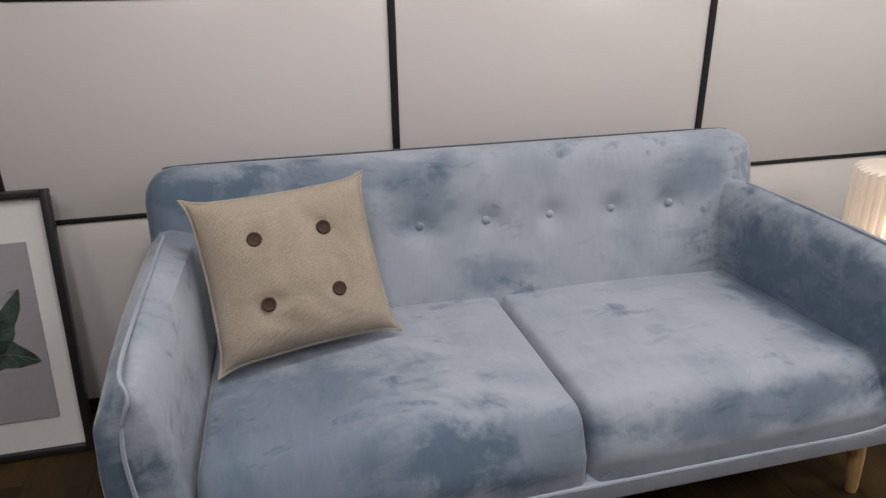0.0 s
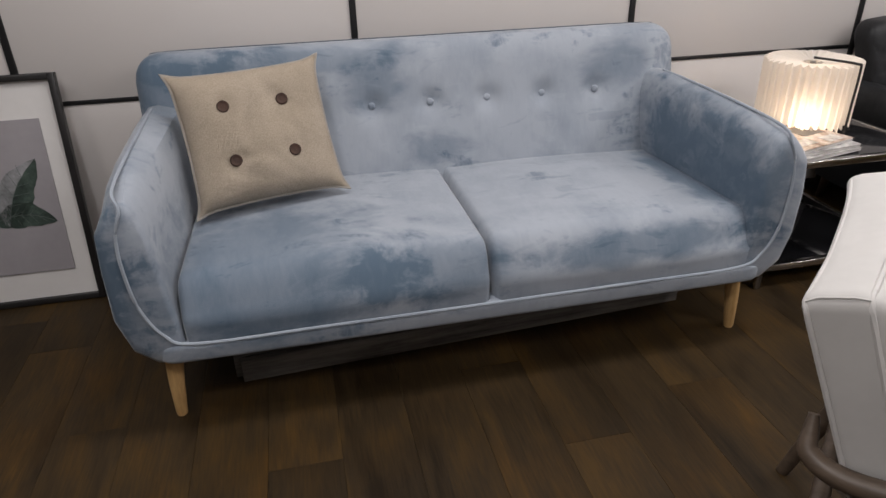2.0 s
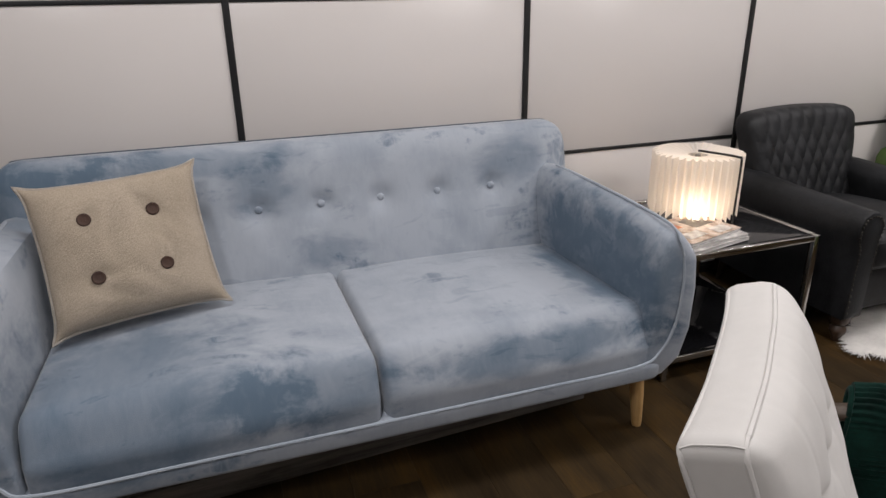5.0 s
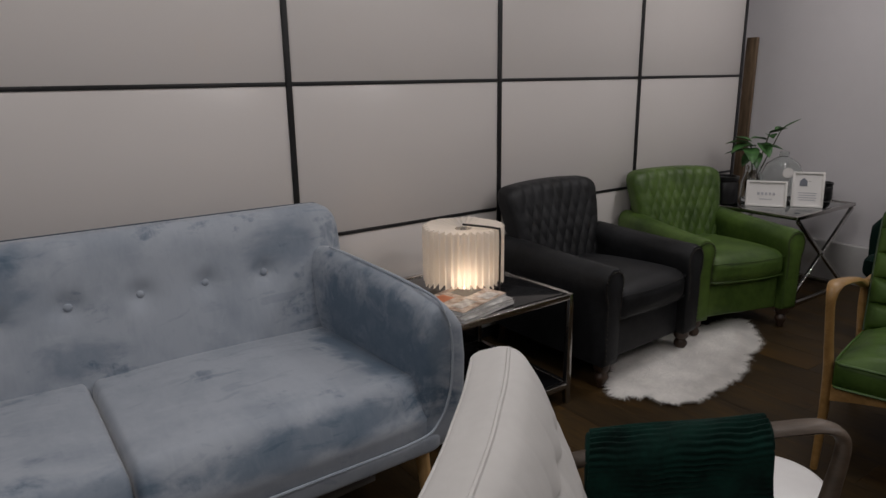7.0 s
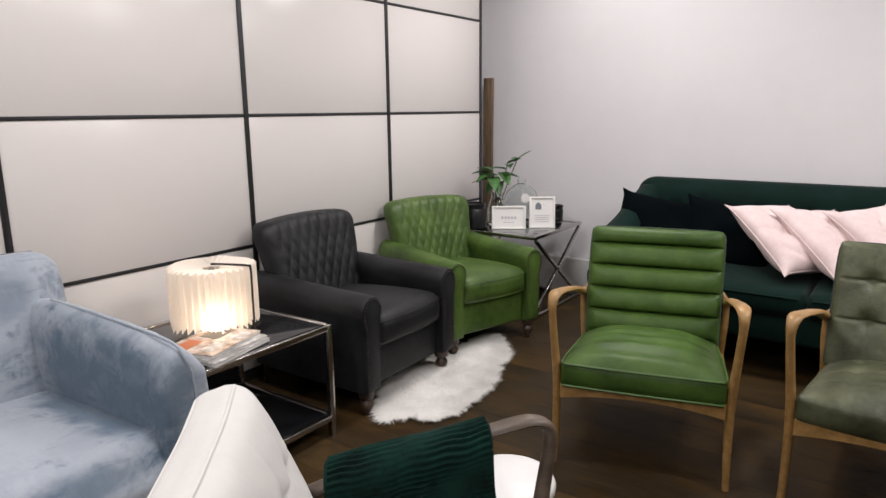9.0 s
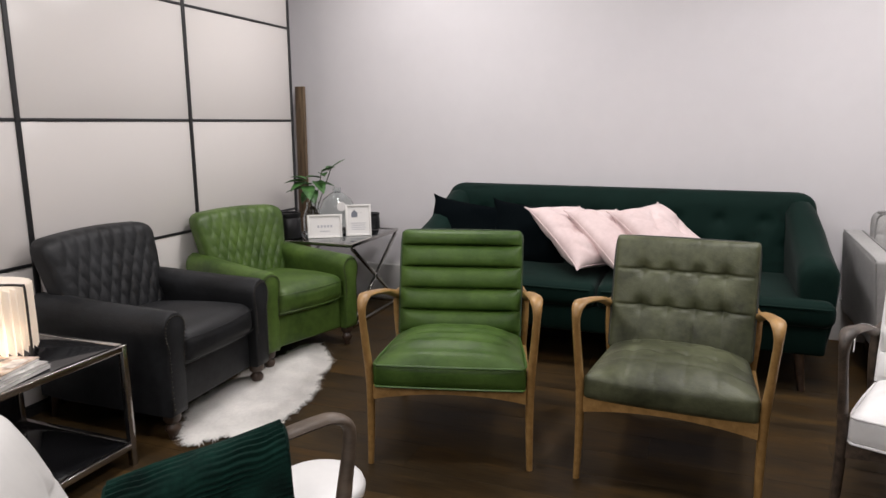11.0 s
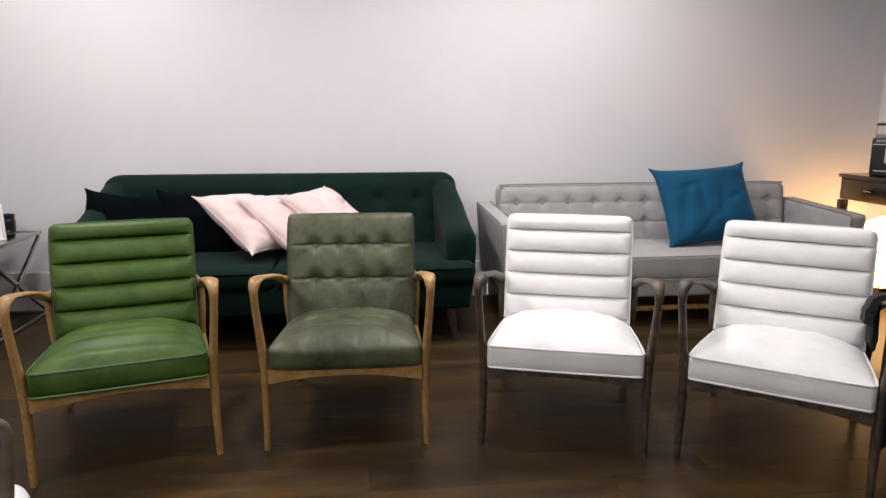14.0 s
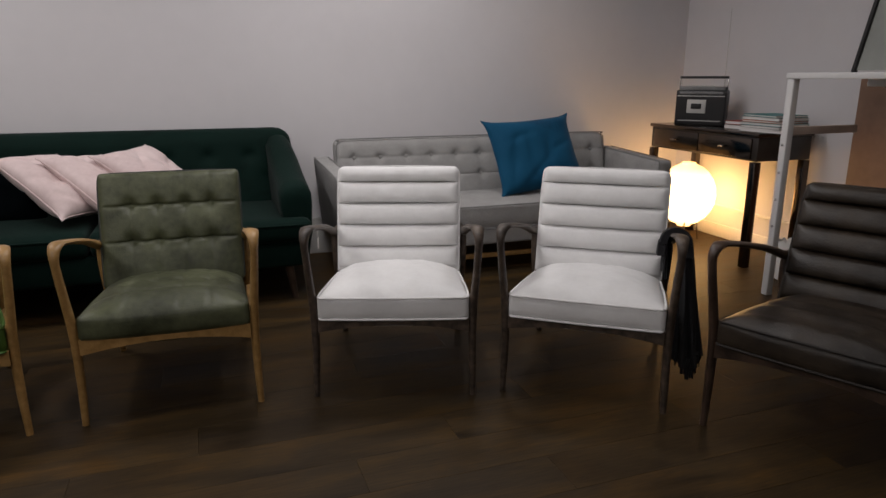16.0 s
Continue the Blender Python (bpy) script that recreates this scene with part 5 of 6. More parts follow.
def club_chair(m, hide, label, legs):
    t = thing("club_chair", m, label, "armchair", "club armchairs")
    for s in (-1, 1):
        rings = []
        for y, f, dz in ((-0.375, 0.90, 0), (-0.372, 0.97, 0), (-0.362, 1.0, 0), (-0.2, 1.0, 0.004), (0.0, 1.0, 0.01), (0.18, 1.0, 0.02), (0.34, 0.98, 0.025)):
            ring = [(s * (x - 0.02 * max(0, y)), y, z + dz * (z > 0.4)) for x, z in shrink(CLUB_ARM, f)]
            rings.append(ring if s > 0 else list(reversed(ring)))
        arm = part("armrest", loft(bmesh.new(), rings), hide, t)
        bm = bmesh.new()
        line = catmull([(x, -0.376, z) for x, z in shrink(CLUB_ARM, 0.88)[1:]], 7)
        last = None
        for p in line:
            if last is None or (p - last).length > 0.0115:
                lathe(bm, [(0.0046, 0.0), (0.0038, 0.0026), (0.0016, 0.0038)], 6)
                for v in list(bm.verts)[-18:]:
                    x, y, z = v.co
                    v.co = Vector((s * p.x + x, p.y - z, p.z + y))
                last = p
        bmesh.ops.recalc_face_normals(bm, faces=bm.faces)
        part("nail_trim", bm, BRASS_NAIL, arm, "row of dull brass nailheads")
        bm = lathe(bmesh.new(), [(0.012, 0.0), (0.017, 0.004), (0.018, 0.018), (0.024, 0.03), (0.032, 0.046), (0.031, 0.058), (0.022, 0.068), (0.020, 0.074), (0.030, 0.080), (0.036, 0.090), (0.036, 0.116)], 16, (s * 0.30, -0.325, 0))
        part("leg", bm, legs, t, "turned dark wood leg")
        part("leg", tube(bmesh.new(), [(s * 0.285, 0.34, 0), (s * 0.285, 0.315, 0.117)], [0.014, 0.022], 10), legs, t)
    part("body", soft_box((0.52, 0.62, 0.19), 0.015, (6, 6, 3), (0, 0.004, 0), lambda x, y, z: (x, y - 0.012, z + 0.205)), hide, t)

    def back(x, y, z):
        z2 = z + 0.55
        lean = (z2 - 0.36) * 0.26
        y2 = y + 0.215 + lean
        wide = 1 + 0.16 * max(0, z2 - 0.5) / 0.3
        z3 = z2 + 0.018 * (1 - (x / 0.29) ** 2) * (z2 > 0.75)
        if y < -0.01:
            k = min(1.0, (-y - 0.01) / 0.03) * max(0, 1 - (abs(x) / 0.285) ** 6)
            a, b = (x + 0.46 * z2) / 0.060, (x - 0.46 * z2) / 0.060
            q = abs(math.sin(math.pi * a)) * abs(math.sin(math.pi * b))
            y2 -= k * (0.013 * q ** 0.45 - 0.004)
        y2 += 0.06 * (x / 0.3) ** 2 * (-0.35)
        return (x * wide, y2, z3)

    part("backrest", soft_box((0.57, 0.13, 0.50), (0.06, 0.04, 0.07), (72, 2, 60), (0, 0.01, 0), back), hide, t, "diamond-quilted back")
    part("seat_cushion", soft_box((0.492, 0.60, 0.150), (0.045, 0.050, 0.050), (18, 18, 5), (0.004, 0.020, 0.030), lambda x, y, z: (x, y - 0.070, z + 0.374 - 0.06 * (y + 0.3) - 0.05 * max(0.0, -y - 0.2)), 2.6), hide, t)
    for zz in (0.420, 0.322):
        seam = [(-0.236, -0.20, zz), (-0.238, -0.33, zz - 0.004), (-0.222, -0.368, zz - 0.006), (0.0, -0.386, zz - 0.008), (0.222, -0.368, zz - 0.006), (0.238, -0.33, zz - 0.004), (0.236, -0.20, zz)]
        part("cushion_seam", tube(bmesh.new(), catmull(seam, 6), 0.0022, 6), hide, t)
    return t


club_chair(pose(2.905, 1.545, 0, 0, 0, 2), BLACK_LEATHER, "charcoal leather club armchair with quilted back and nailheads", DARK_WOOD)
club_chair(pose(3.765, 1.505, 0, 0, 0, facing(-0.30, -0.954)) @ Matrix.Diagonal((0.94, 0.98, 0.98, 1)), CLUB_GREEN, "green leather club armchair with quilted back and nailheads", DARK_WOOD)

# ---- fur rug ----
rug = thing("fur_rug", pose(3.18, 1.135, 0.0, 0, 0, 9), "white long-haired fur rug on the dark floor", "rug")


def rug_edge(a):
    return 0.545 * (1 + 0.10 * math.sin(3 * a + 0.5) + 0.06 * math.sin(5 * a + 1.3) + 0.03 * math.sin(9 * a)), 0.184 * (1 + 0.18 * math.sin(3 * a + 2.0) + 0.08 * math.sin(7 * a))


bm = bmesh.new()
hide_rings = []
for f, z in ((1.0, 0.001), (1.0, 0.012), (0.9, 0.02), (0.5, 0.024), (0.05, 0.024)):
    hide_rings.append([bm.verts.new((rug_edge(2 * math.pi * k / 60)[0] * f * math.cos(2 * math.pi * k / 60), rug_edge(2 * math.pi * k / 60)[1] * f * math.sin(2 * math.pi * k / 60), z)) for k in range(60)])
for a, b in zip(hide_rings, hide_rings[1:]):
    for k in range(60):
        bm.faces.new((a[k], a[(k + 1) % 60], b[(k + 1) % 60], b[k]))
bm.faces.new(hide_rings[-1])
bm.faces.new(list(reversed(hide_rings[0])))
part("hide", bm, FUR_BASE, rug)
rnd = random.Random(11)
verts, faces = [], []
for _ in range(76000):
    a, f = rnd.uniform(0, 2 * math.pi), math.sqrt(rnd.random())
    ex, ey = rug_edge(a)
    x, y = ex * f * math.cos(a), ey * f * math.sin(a)
    la = a + 0.45 * math.sin(31 * a) * f + 0.6 * math.sin(23 * x + 17 * y) * (1 - f) + rnd.gauss(0, 0.35 + 0.9 * (1 - f))
    ln = rnd.uniform(0.03, 0.06) * (1.0 + 0.5 * (f > 0.9) * (0.6 + 0.6 * math.sin(47 * a)))
    dx, dy = math.cos(la) * ln, math.sin(la) * ln
    px, py = -math.sin(la) * 0.0024, math.cos(la) * 0.0024
    z0, z1 = 0.021, rnd.uniform(0.026, 0.032) - 0.014 * max(0.0, f - 0.7) / 0.3
    n0 = len(verts)
    verts += [(x - px, y - py, z0), (x + px, y + py, z0), (x + dx * 0.6 + px * 0.8, y + dy * 0.6 + py * 0.8, z0 + (z1 - z0) * 0.9), (x + dx * 0.6 - px * 0.8, y + dy * 0.6 - py * 0.8, z0 + (z1 - z0) * 0.9), (x + dx, y + dy, z1 * 0.9)]
    faces += [(n0, n0 + 1, n0 + 2, n0 + 3), (n0 + 3, n0 + 2, n0 + 4)]
me = bpy.data.meshes.new("pile")
me.from_pydata(verts, [], faces)
me.materials.append(FUR)
pile = new("pile", me)
pile.parent = rug
tagged(pile, "long white fur strands", kind="stuff")


# ---- corner table with chrome cross legs, and what stands on it ----
XT = thing("corner_table", pose(4.57, 1.51, 0), "chrome table with crossed legs and a glass top, in the corner", "table")
XW, XD, XH, XB = 0.70, 0.58, 0.545, 0.022
part("top_glass", a_box((0, 0, XH - 0.006), (XW - 2 * XB - 0.004, XD - 2 * XB - 0.004, 0.010), 0.002), MIRROR_TOP, XT, "grey mirrored glass top")
for s in (-1, 1):
    part("top_rail", a_box((0, s * (XD - XB) / 2, XH - XB / 2), (XW, XB, XB), 0.002), CHROME, XT)
    part("top_rail", a_box((s * (XW - XB) / 2, 0, XH - XB / 2), (XB, XD - 2 * XB, XB), 0.002), CHROME, XT)
    part("base_rail", a_box((0, s * (XD - XB) / 2, XB / 2), (XW, XB, XB), 0.002), CHROME, XT)
    part("base_rail", a_box((s * (XW - XB) / 2, 0, XB / 2), (XB, XD - 2 * XB, XB), 0.002), CHROME, XT)
    ang = math.degrees(math.atan2(XH - 2 * XB, XW - XB))
    ln = math.hypot(XH - 2 * XB, XW - 2 * XB) - 0.01
    for q in (-1, 1):
        part("cross_leg", a_box((0, 0, 0), (ln, 0.020, 0.020), 0.002, pose(0, s * (XD - XB) / 2, XH / 2, 0, -q * ang, 0)), CHROME, XT)
    bm = soft_box((0.04, 0.03, 0.04), 0.014, (1, 1, 1), (0, 0, 0), lambda x, y, z: (x, y + s * (XD - XB) / 2, z + XH / 2))
    part("cross_boss", bm, CHROME, XT)


def pot(x, y, r, h):
    t = thing("candle_pot", pose(x, y, XH), "glossy black candle pot on the glass table", "pot", "black candle pots")
    bm = lathe(bmesh.new(), [(r * 0.86, 0.0), (r, 0.008), (r, h * 0.74), (r * 0.93, h * 0.79), (r * 0.93, h * 0.84), (r * 1.0, h * 0.86), (r * 1.0, h * 0.99), (r * 0.96, h), (r * 0.80, h), (r * 0.78, h * 0.92), (0.001, h * 0.92)], 28)
    part("body", bm, POT, t)


pot(4.30, 1.725, 0.078, 0.170)
pot(4.845, 1.385, 0.050, 0.115)


def desk_frame(x, y, w, h, yaw, lines, label):
    t = thing("photo_frame", pose(x, y, XH, -10, 0, yaw), label, "frame", "white table frames")
    b = 0.013
    for s in (-1, 1):
        part("frame_side", a_box((s * (w - b) / 2, 0, h / 2), (b, 0.014, h), 0.002), WHITE_FRAME, t)
    for z in (b / 2, h - b / 2):
        part("frame_rail", a_box((0, 0, z), (w - 2 * b, 0.014, b), 0.002), WHITE_FRAME, t)
    part("sheet", a_box((0, 0.003, h / 2), (w - 2 * b, 0.004, h - 2 * b)), PAPER, t)
    part("stand", a_box((0, 0.035, h * 0.36), (0.04, 0.004, h * 0.72), 0, pose(0, 0, 0, 12)), BLACK_FRAME, t)
    for lx, lz, lw, lh, mat in lines:
        part("print_bar", a_box((lx, 0.0002, lz), (lw, 0.002, lh)), mat, t)
    return t


yaw = facing(-0.88, -0.45)
desk_frame(4.375, 1.50, 0.225, 0.155, facing(-0.84, -0.54), [(-0.042 + 0.021 * k, 0.077, 0.013, 0.016, INK_PALE) for k in range(5)] + [(0, 0.045, 0.07, 0.004, INK_PALE)], "white framed card with a line of grey lettering")
house = desk_frame(4.535, 1.335, 0.172, 0.21, facing(-0.84, -0.54), [(0.0, 0.085 - 0.014 * k, 0.10 - 0.012 * (k % 2), 0.004, INK_PALE) for k in range(4)], "white framed card with a small dark house sign")
bm = bmesh.new()
vs = [bm.verts.new((x, -0.0012, z)) for x, z in ((-0.045, 0.125), (-0.005, 0.125), (-0.005, 0.155), (-0.025, 0.175), (-0.045, 0.155))]
bm.faces.new(vs)
part("house_sign", bm, INK, house)

vase = thing("plant_vase", pose(4.50, 1.665, XH), "leafy green cutting in a clear glass vase", "plant")
part("vase", lathe(bmesh.new(), [(0.001, 0.0), (0.06, 0.0), (0.067, 0.02), (0.067, 0.11), (0.055, 0.16), (0.040, 0.19), (0.044, 0.22), (0.041, 0.22), (0.037, 0.19), (0.052, 0.158), (0.064, 0.11), (0.064, 0.022), (0.001, 0.006)], 28), CLEAR, vase, "clear glass vase")
rnd = random.Random(5)
bm = bmesh.new()
for k in range(22):
    a = rnd.uniform(0, 6.28)
    tube(bm, catmull([(0.012 * math.cos(a), 0.012 * math.sin(a), 0.19), (0.045 * math.cos(a), 0.045 * math.sin(a), 0.11), (0.03 * math.cos(a + 1), 0.02 * math.sin(a + 1), 0.03)], 4), 0.003, 5)
tagged(part("root_tangle", bm, ROOTS, vase, "brown roots"), kind="stuff")


def plant_leaf(base, direction, length, width, droop):
    bm = bmesh.new()
    d = Vector(direction).normalized()
    side = d.cross(Vector((0, 0, 1))).normalized()
    rows_ = []
    n = 9
    for k in range(n + 1):
        t = k / n
        w = width * (math.sin(math.pi * t ** 0.75) ** 0.8 if 0 < t < 1 else 0.0) + 0.0008
        c = Vector(base) + d * (length * t) + Vector((0, 0, -droop * t * t))
        rows_.append([bm.verts.new(c + side * (w * q) + Vector((0, 0, abs(q) * w * 0.35))) for q in (-1, -0.5, 0, 0.5, 1)])
    for a, b in zip(rows_, rows_[1:]):
        for q in range(4):
            bm.faces.new((a[q], a[q + 1], b[q + 1], b[q]))
    ex = bmesh.ops.extrude_face_region(bm, geom=bm.faces[:])
    for v in ex["geom"]:
        if isinstance(v, bmesh.types.BMVert):
            v.co.z -= 0.0012
    bmesh.ops.recalc_face_normals(bm, faces=bm.faces)
    return bm


for sx, sy, sz in ((-0.03, 0.02, 0.36), (0.05, -0.05, 0.42), (0.02, 0.04, 0.33), (0.10, -0.10, 0.455)):
    part("stem", tube(bmesh.new(), catmull([(0, 0, 0.05), (sx * 0.3, sy * 0.3, 0.2), (sx, sy, sz)], 6), 0.0035, 6), STEM, vase)
for base, d, ln, wd, dr in (((0.10, -0.10, 0.45), (0.5, -0.6, 0.45), 0.10, 0.014, 0.0), ((0.09, -0.09, 0.44), (-0.5, -0.6, 0.3), 0.08, 0.014, 0.01), ((0.08, -0.085, 0.43), (0.6, 0.3, 0.3), 0.08, 0.016, 0.01), ((0.05, -0.05, 0.42), (-0.2, -0.8, 0.25), 0.12, 0.022, 0.0), ((0.05, -0.05, 0.41), (-0.5, -0.4, 0.1), 0.11, 0.026, 0.03), ((0.04, -0.04, 0.38), (-0.6, 0.3, 0.2), 0.10, 0.024, 0.02),
                            ((-0.03, 0.02, 0.36), (-0.5, 0.8, 0.15), 0.13, 0.030, 0.03), ((-0.03, 0.02, 0.35), (-0.8, 0.3, 0.0), 0.12, 0.034, 0.05), ((-0.03, 0.02, 0.33), (-0.6, -0.5, -0.2), 0.12, 0.036, 0.05),
                            ((0.02, 0.04, 0.33), (0.2, 0.9, 0.2), 0.13, 0.030, 0.04), ((0.02, 0.04, 0.31), (-0.3, 0.9, 0.0), 0.14, 0.028, 0.03), ((-0.01, 0.0, 0.30), (-0.7, -0.6, -0.3), 0.10, 0.032, 0.05),
                            ((0.02, -0.02, 0.36), (-0.4, -0.7, -0.3), 0.10, 0.036, 0.04), ((-0.02, 0.02, 0.37), (-0.2, 0.9, 0.3), 0.11, 0.026, 0.02), ((0.0, 0.0, 0.34), (-0.8, 0.4, 0.1), 0.12, 0.03, 0.03), ((0.03, -0.02, 0.34), (0.3, -0.8, 0.1), 0.11, 0.026, 0.03), ((0.0, 0.01, 0.29), (-0.9, 0.1, -0.2), 0.09, 0.034, 0.05)):
    part("leaf", plant_leaf(base, d, ln * 1.12, wd * 1.25, dr), PLANT_LEAF, vase)

jar = thing("glass_bottle", pose(4.66, 1.565, XH) @ Matrix.Diagonal((1.15, 1.15, 1.22, 1)), "round clear glass bottle with a white paper tag", "bottle")
part("body", lathe(bmesh.new(), [(0.001, 0.0), (0.05, 0.0), (0.088, 0.03), (0.108, 0.085), (0.108, 0.13), (0.085, 0.185), (0.045, 0.215), (0.025, 0.225), (0.025, 0.25), (0.021, 0.25), (0.021, 0.222), (0.042, 0.211), (0.082, 0.182), (0.104, 0.13), (0.104, 0.086), (0.085, 0.033), (0.001, 0.006)], 32), CLEAR, jar)
bm = lathe(bmesh.new(), [(0.001, 0), (0.026, 0), (0.026, 0.002), (0.001, 0.002)], 20)
bmesh.ops.transform(bm, matrix=pose(-0.085, -0.075, 0.155, 90, 0, facing(-0.84, -0.54)), verts=bm.verts)
part("tag", bm, PAPER, jar, "round white tag")

plank = part("plank", a_box((0, 0, 0.78), (0.03, 0.075, 1.56), 0.003), PLANK_WOOD)
plank.matrix_world = pose(4.97, 2.035, 0.0, 0, 0.6, 0)
tagged(plank, "brown wooden plank standing upright in the corner", "plank")


# small round stool beside the white armchair
stool = thing("round_stool", pose(2.05, 0.165, 0), "small round white stool beside a white armchair", "stool")
part("seat", lathe(bmesh.new(), [(0.001, 0.285), (0.121, 0.285), (0.129, 0.292), (0.131, 0.308), (0.126, 0.322), (0.110, 0.330), (0.001, 0.331)], 40), WHITE_METAL, stool)
part("base", lathe(bmesh.new(), [(0.095, 0.0), (0.10, 0.01), (0.085, 0.10), (0.08, 0.20), (0.09, 0.286)], 32), WHITE_METAL, stool)


# ---- dark green tufted sofa against the end wall ----
def tuft_field(x, z, xs, zs, r2, depth):
    d = 0.0
    for k, bz in enumerate(zs):
        for bx in xs:
            sx = bx + (0.5 * (xs[1] - xs[0]) if k % 2 else 0)
            q = (x - sx) ** 2 + (z - bz) ** 2
            if q < 9 * r2:
                d += depth * math.exp(-q / r2)
    return d


GS = thing("sofa", pose(4.47, -0.312, 0, 0, 0, -90), "dark green velvet sofa with tufted back and sloping arms", "sofa")
TX = [-0.96 + 0.24 * k for k in range(9)]


def green_back(x, y, z):
    z2 = z + 0.60
    lean = (z2 - 0.4) * 0.22
    y2 = y + 0.30 + lean
    x2 = x * (1 + 0.10 * (0.88 - z2))
    if y < -0.01:
        y2 += tuft_field(x2, z2, TX, (0.60, 0.73), 0.0012, 0.022) + 0.3 * tuft_field(x2, z2, TX, (0.60, 0.73), 0.008, 0.022)
    return (x2, y2, z2)


part("backrest", soft_box((2.20, 0.17, 0.585), (0.09, 0.07, 0.08), (96, 2, 32), (0, 0.01, 0.0), green_back), GREEN_VELVET, GS)
for s in (-1, 1):
    rings = []
    for y, top, wid in ((-0.385, 0.57, 0.05), (-0.38, 0.61, 0.08), (-0.36, 0.635, 0.09), (-0.26, 0.655, 0.09), (-0.08, 0.70, 0.088), (0.10, 0.765, 0.085), (0.28, 0.845, 0.08), (0.40, 0.868, 0.07)):
        flare = 1.035 if y < 0.2 else 1.035 - 0.03 * (y - 0.2) / 0.2
        c = flare
        lowx = 1.02
        ring = [(lowx - wid * 0.7, 0.20), (lowx + wid * 0.75, 0.20), (c + wid * 0.86, 0.36), (c + wid * 0.95, top - 0.12), (c + wid * 0.92, top - 0.05), (c + wid * 0.55, top - 0.008), (c, top), (c - wid * 0.6, top - 0.012), (c - wid, top - 0.06), (c - wid * 0.95, top - 0.15), (c - wid * 0.9, 0.36)]
        ring = [(s * x, y, z) for x, z in ring]
        rings.append(ring if s > 0 else list(reversed(ring)))
    arm = part("armrest", loft(bmesh.new(), rings), GREEN_VELVET, GS)
part("base", soft_box((2.16, 0.80, 0.15), 0.02, (12, 6, 2), (0, 0.004, 0), lambda x, y, z: (x, y - 0.03, z + 0.265)), GREEN_VELVET, GS)
for cx in (-0.49, 0.49):
    part("seat_cushion", soft_box((0.975, 0.70, 0.125), (0.03, 0.045, 0.045), (20, 16, 3), (0.0, 0.012, 0.018), lambda x, y, z: (x + cx + (math.copysign(0.13, cx) * min(1.0, max(0.0, -0.215 - y) / 0.04) * max(0.0, x * math.copysign(1, cx) / 0.4875) ** 3), y - 0.115, z + 0.395)), GREEN_VELVET, GS)
    part("piping", tube(bmesh.new(), [(cx - (0.46 if cx > 0 else 0.59), -0.47, 0.432), (cx, -0.477, 0.434), (cx + (0.59 if cx > 0 else 0.46), -0.47, 0.432)], 0.005, 6), GREEN_VELVET, GS)
for lx, ly in ((-0.97, -0.38), (0.97, -0.38), (-0.97, 0.34), (0.97, 0.34)):
    part("leg", tube(bmesh.new(), [(lx * 1.03, ly * 1.04, 0), (lx, ly, 0.20)], [0.015, 0.025], 12), DARK_WOOD, GS)


def loose_pillow(name, c, right, upv, w, h, t, mat, seed, label, group="", pipe=None, crease=0.06):
    p = thing(name, frame_from(c, right, upv), label, "pillow", group)
    part("cover", pillow(w, h, t, seed, 40, (), 0.045, crease), mat, p)
    part("seam", pillow_edge(w * 1.005, h * 1.005, 0.0035), pipe or mat, p)
    return p


PINKS = "pink pillows on the green sofa"
for c, tilt, seed in (((4.395, -0.155, 0.650), 0.0, 1), ((4.415, -0.375, 0.640), 0.0, 2), ((4.475, -0.62, 0.660), 0.11, 6)):
    loose_pillow("pillow", c, (0.80, -0.56, -0.06 + tilt), (0.45, 0.72, 0.56), 0.41, 0.49, 0.15, PINK, seed, "pale pink velvet pillow leaning on the green sofa", PINKS, None, 0.20)
BLACKS = "black pillows on the green sofa"
loose_pillow("pillow", (4.50, 0.555, 0.618), (0.05, -0.99, -0.14), (0.40, 0.03, 0.90), 0.50, 0.38, 0.13, BLACK_VELVET, 3, "black velvet pillow on the green sofa", BLACKS)
loose_pillow("pillow", (4.53, 0.17, 0.615), (0.05, -0.99, -0.10), (0.42, 0.03, 0.90), 0.48, 0.38, 0.13, BLACK_VELVET, 4, "black velvet pillow on the green sofa", BLACKS)

# ---- grey tufted sofa ----
GY = thing("sofa", pose(4.47, -2.722, 0, 0, 0, -90), "light grey fabric sofa with tufted back and slim square arms", "sofa")
GX = [-0.90 + 0.18 * k for k in range(11)]


def grey_back(x, y, z):
    z2 = z + 0.585
    y2 = y + 0.32 + (z2 - 0.4) * 0.20
    if y < -0.01:
        dip = 0.0
        for bz in (0.55, 0.685):
            for bx in GX:
                q = (x - bx) ** 2 + (z2 - bz) ** 2
                if q < 0.02:
                    dip += 0.020 * math.exp(-q / 0.0008) + 0.006 * math.exp(-q / 0.005)
        line = 0.006 * (math.exp(-((z2 - 0.55) / 0.008) ** 2) + math.exp(-((z2 - 0.685) / 0.008) ** 2))
        for bx in GX:
            line += 0.004 * math.exp(-((x - bx) / 0.008) ** 2)
        y2 += dip + line
    return (x, y2, z2)


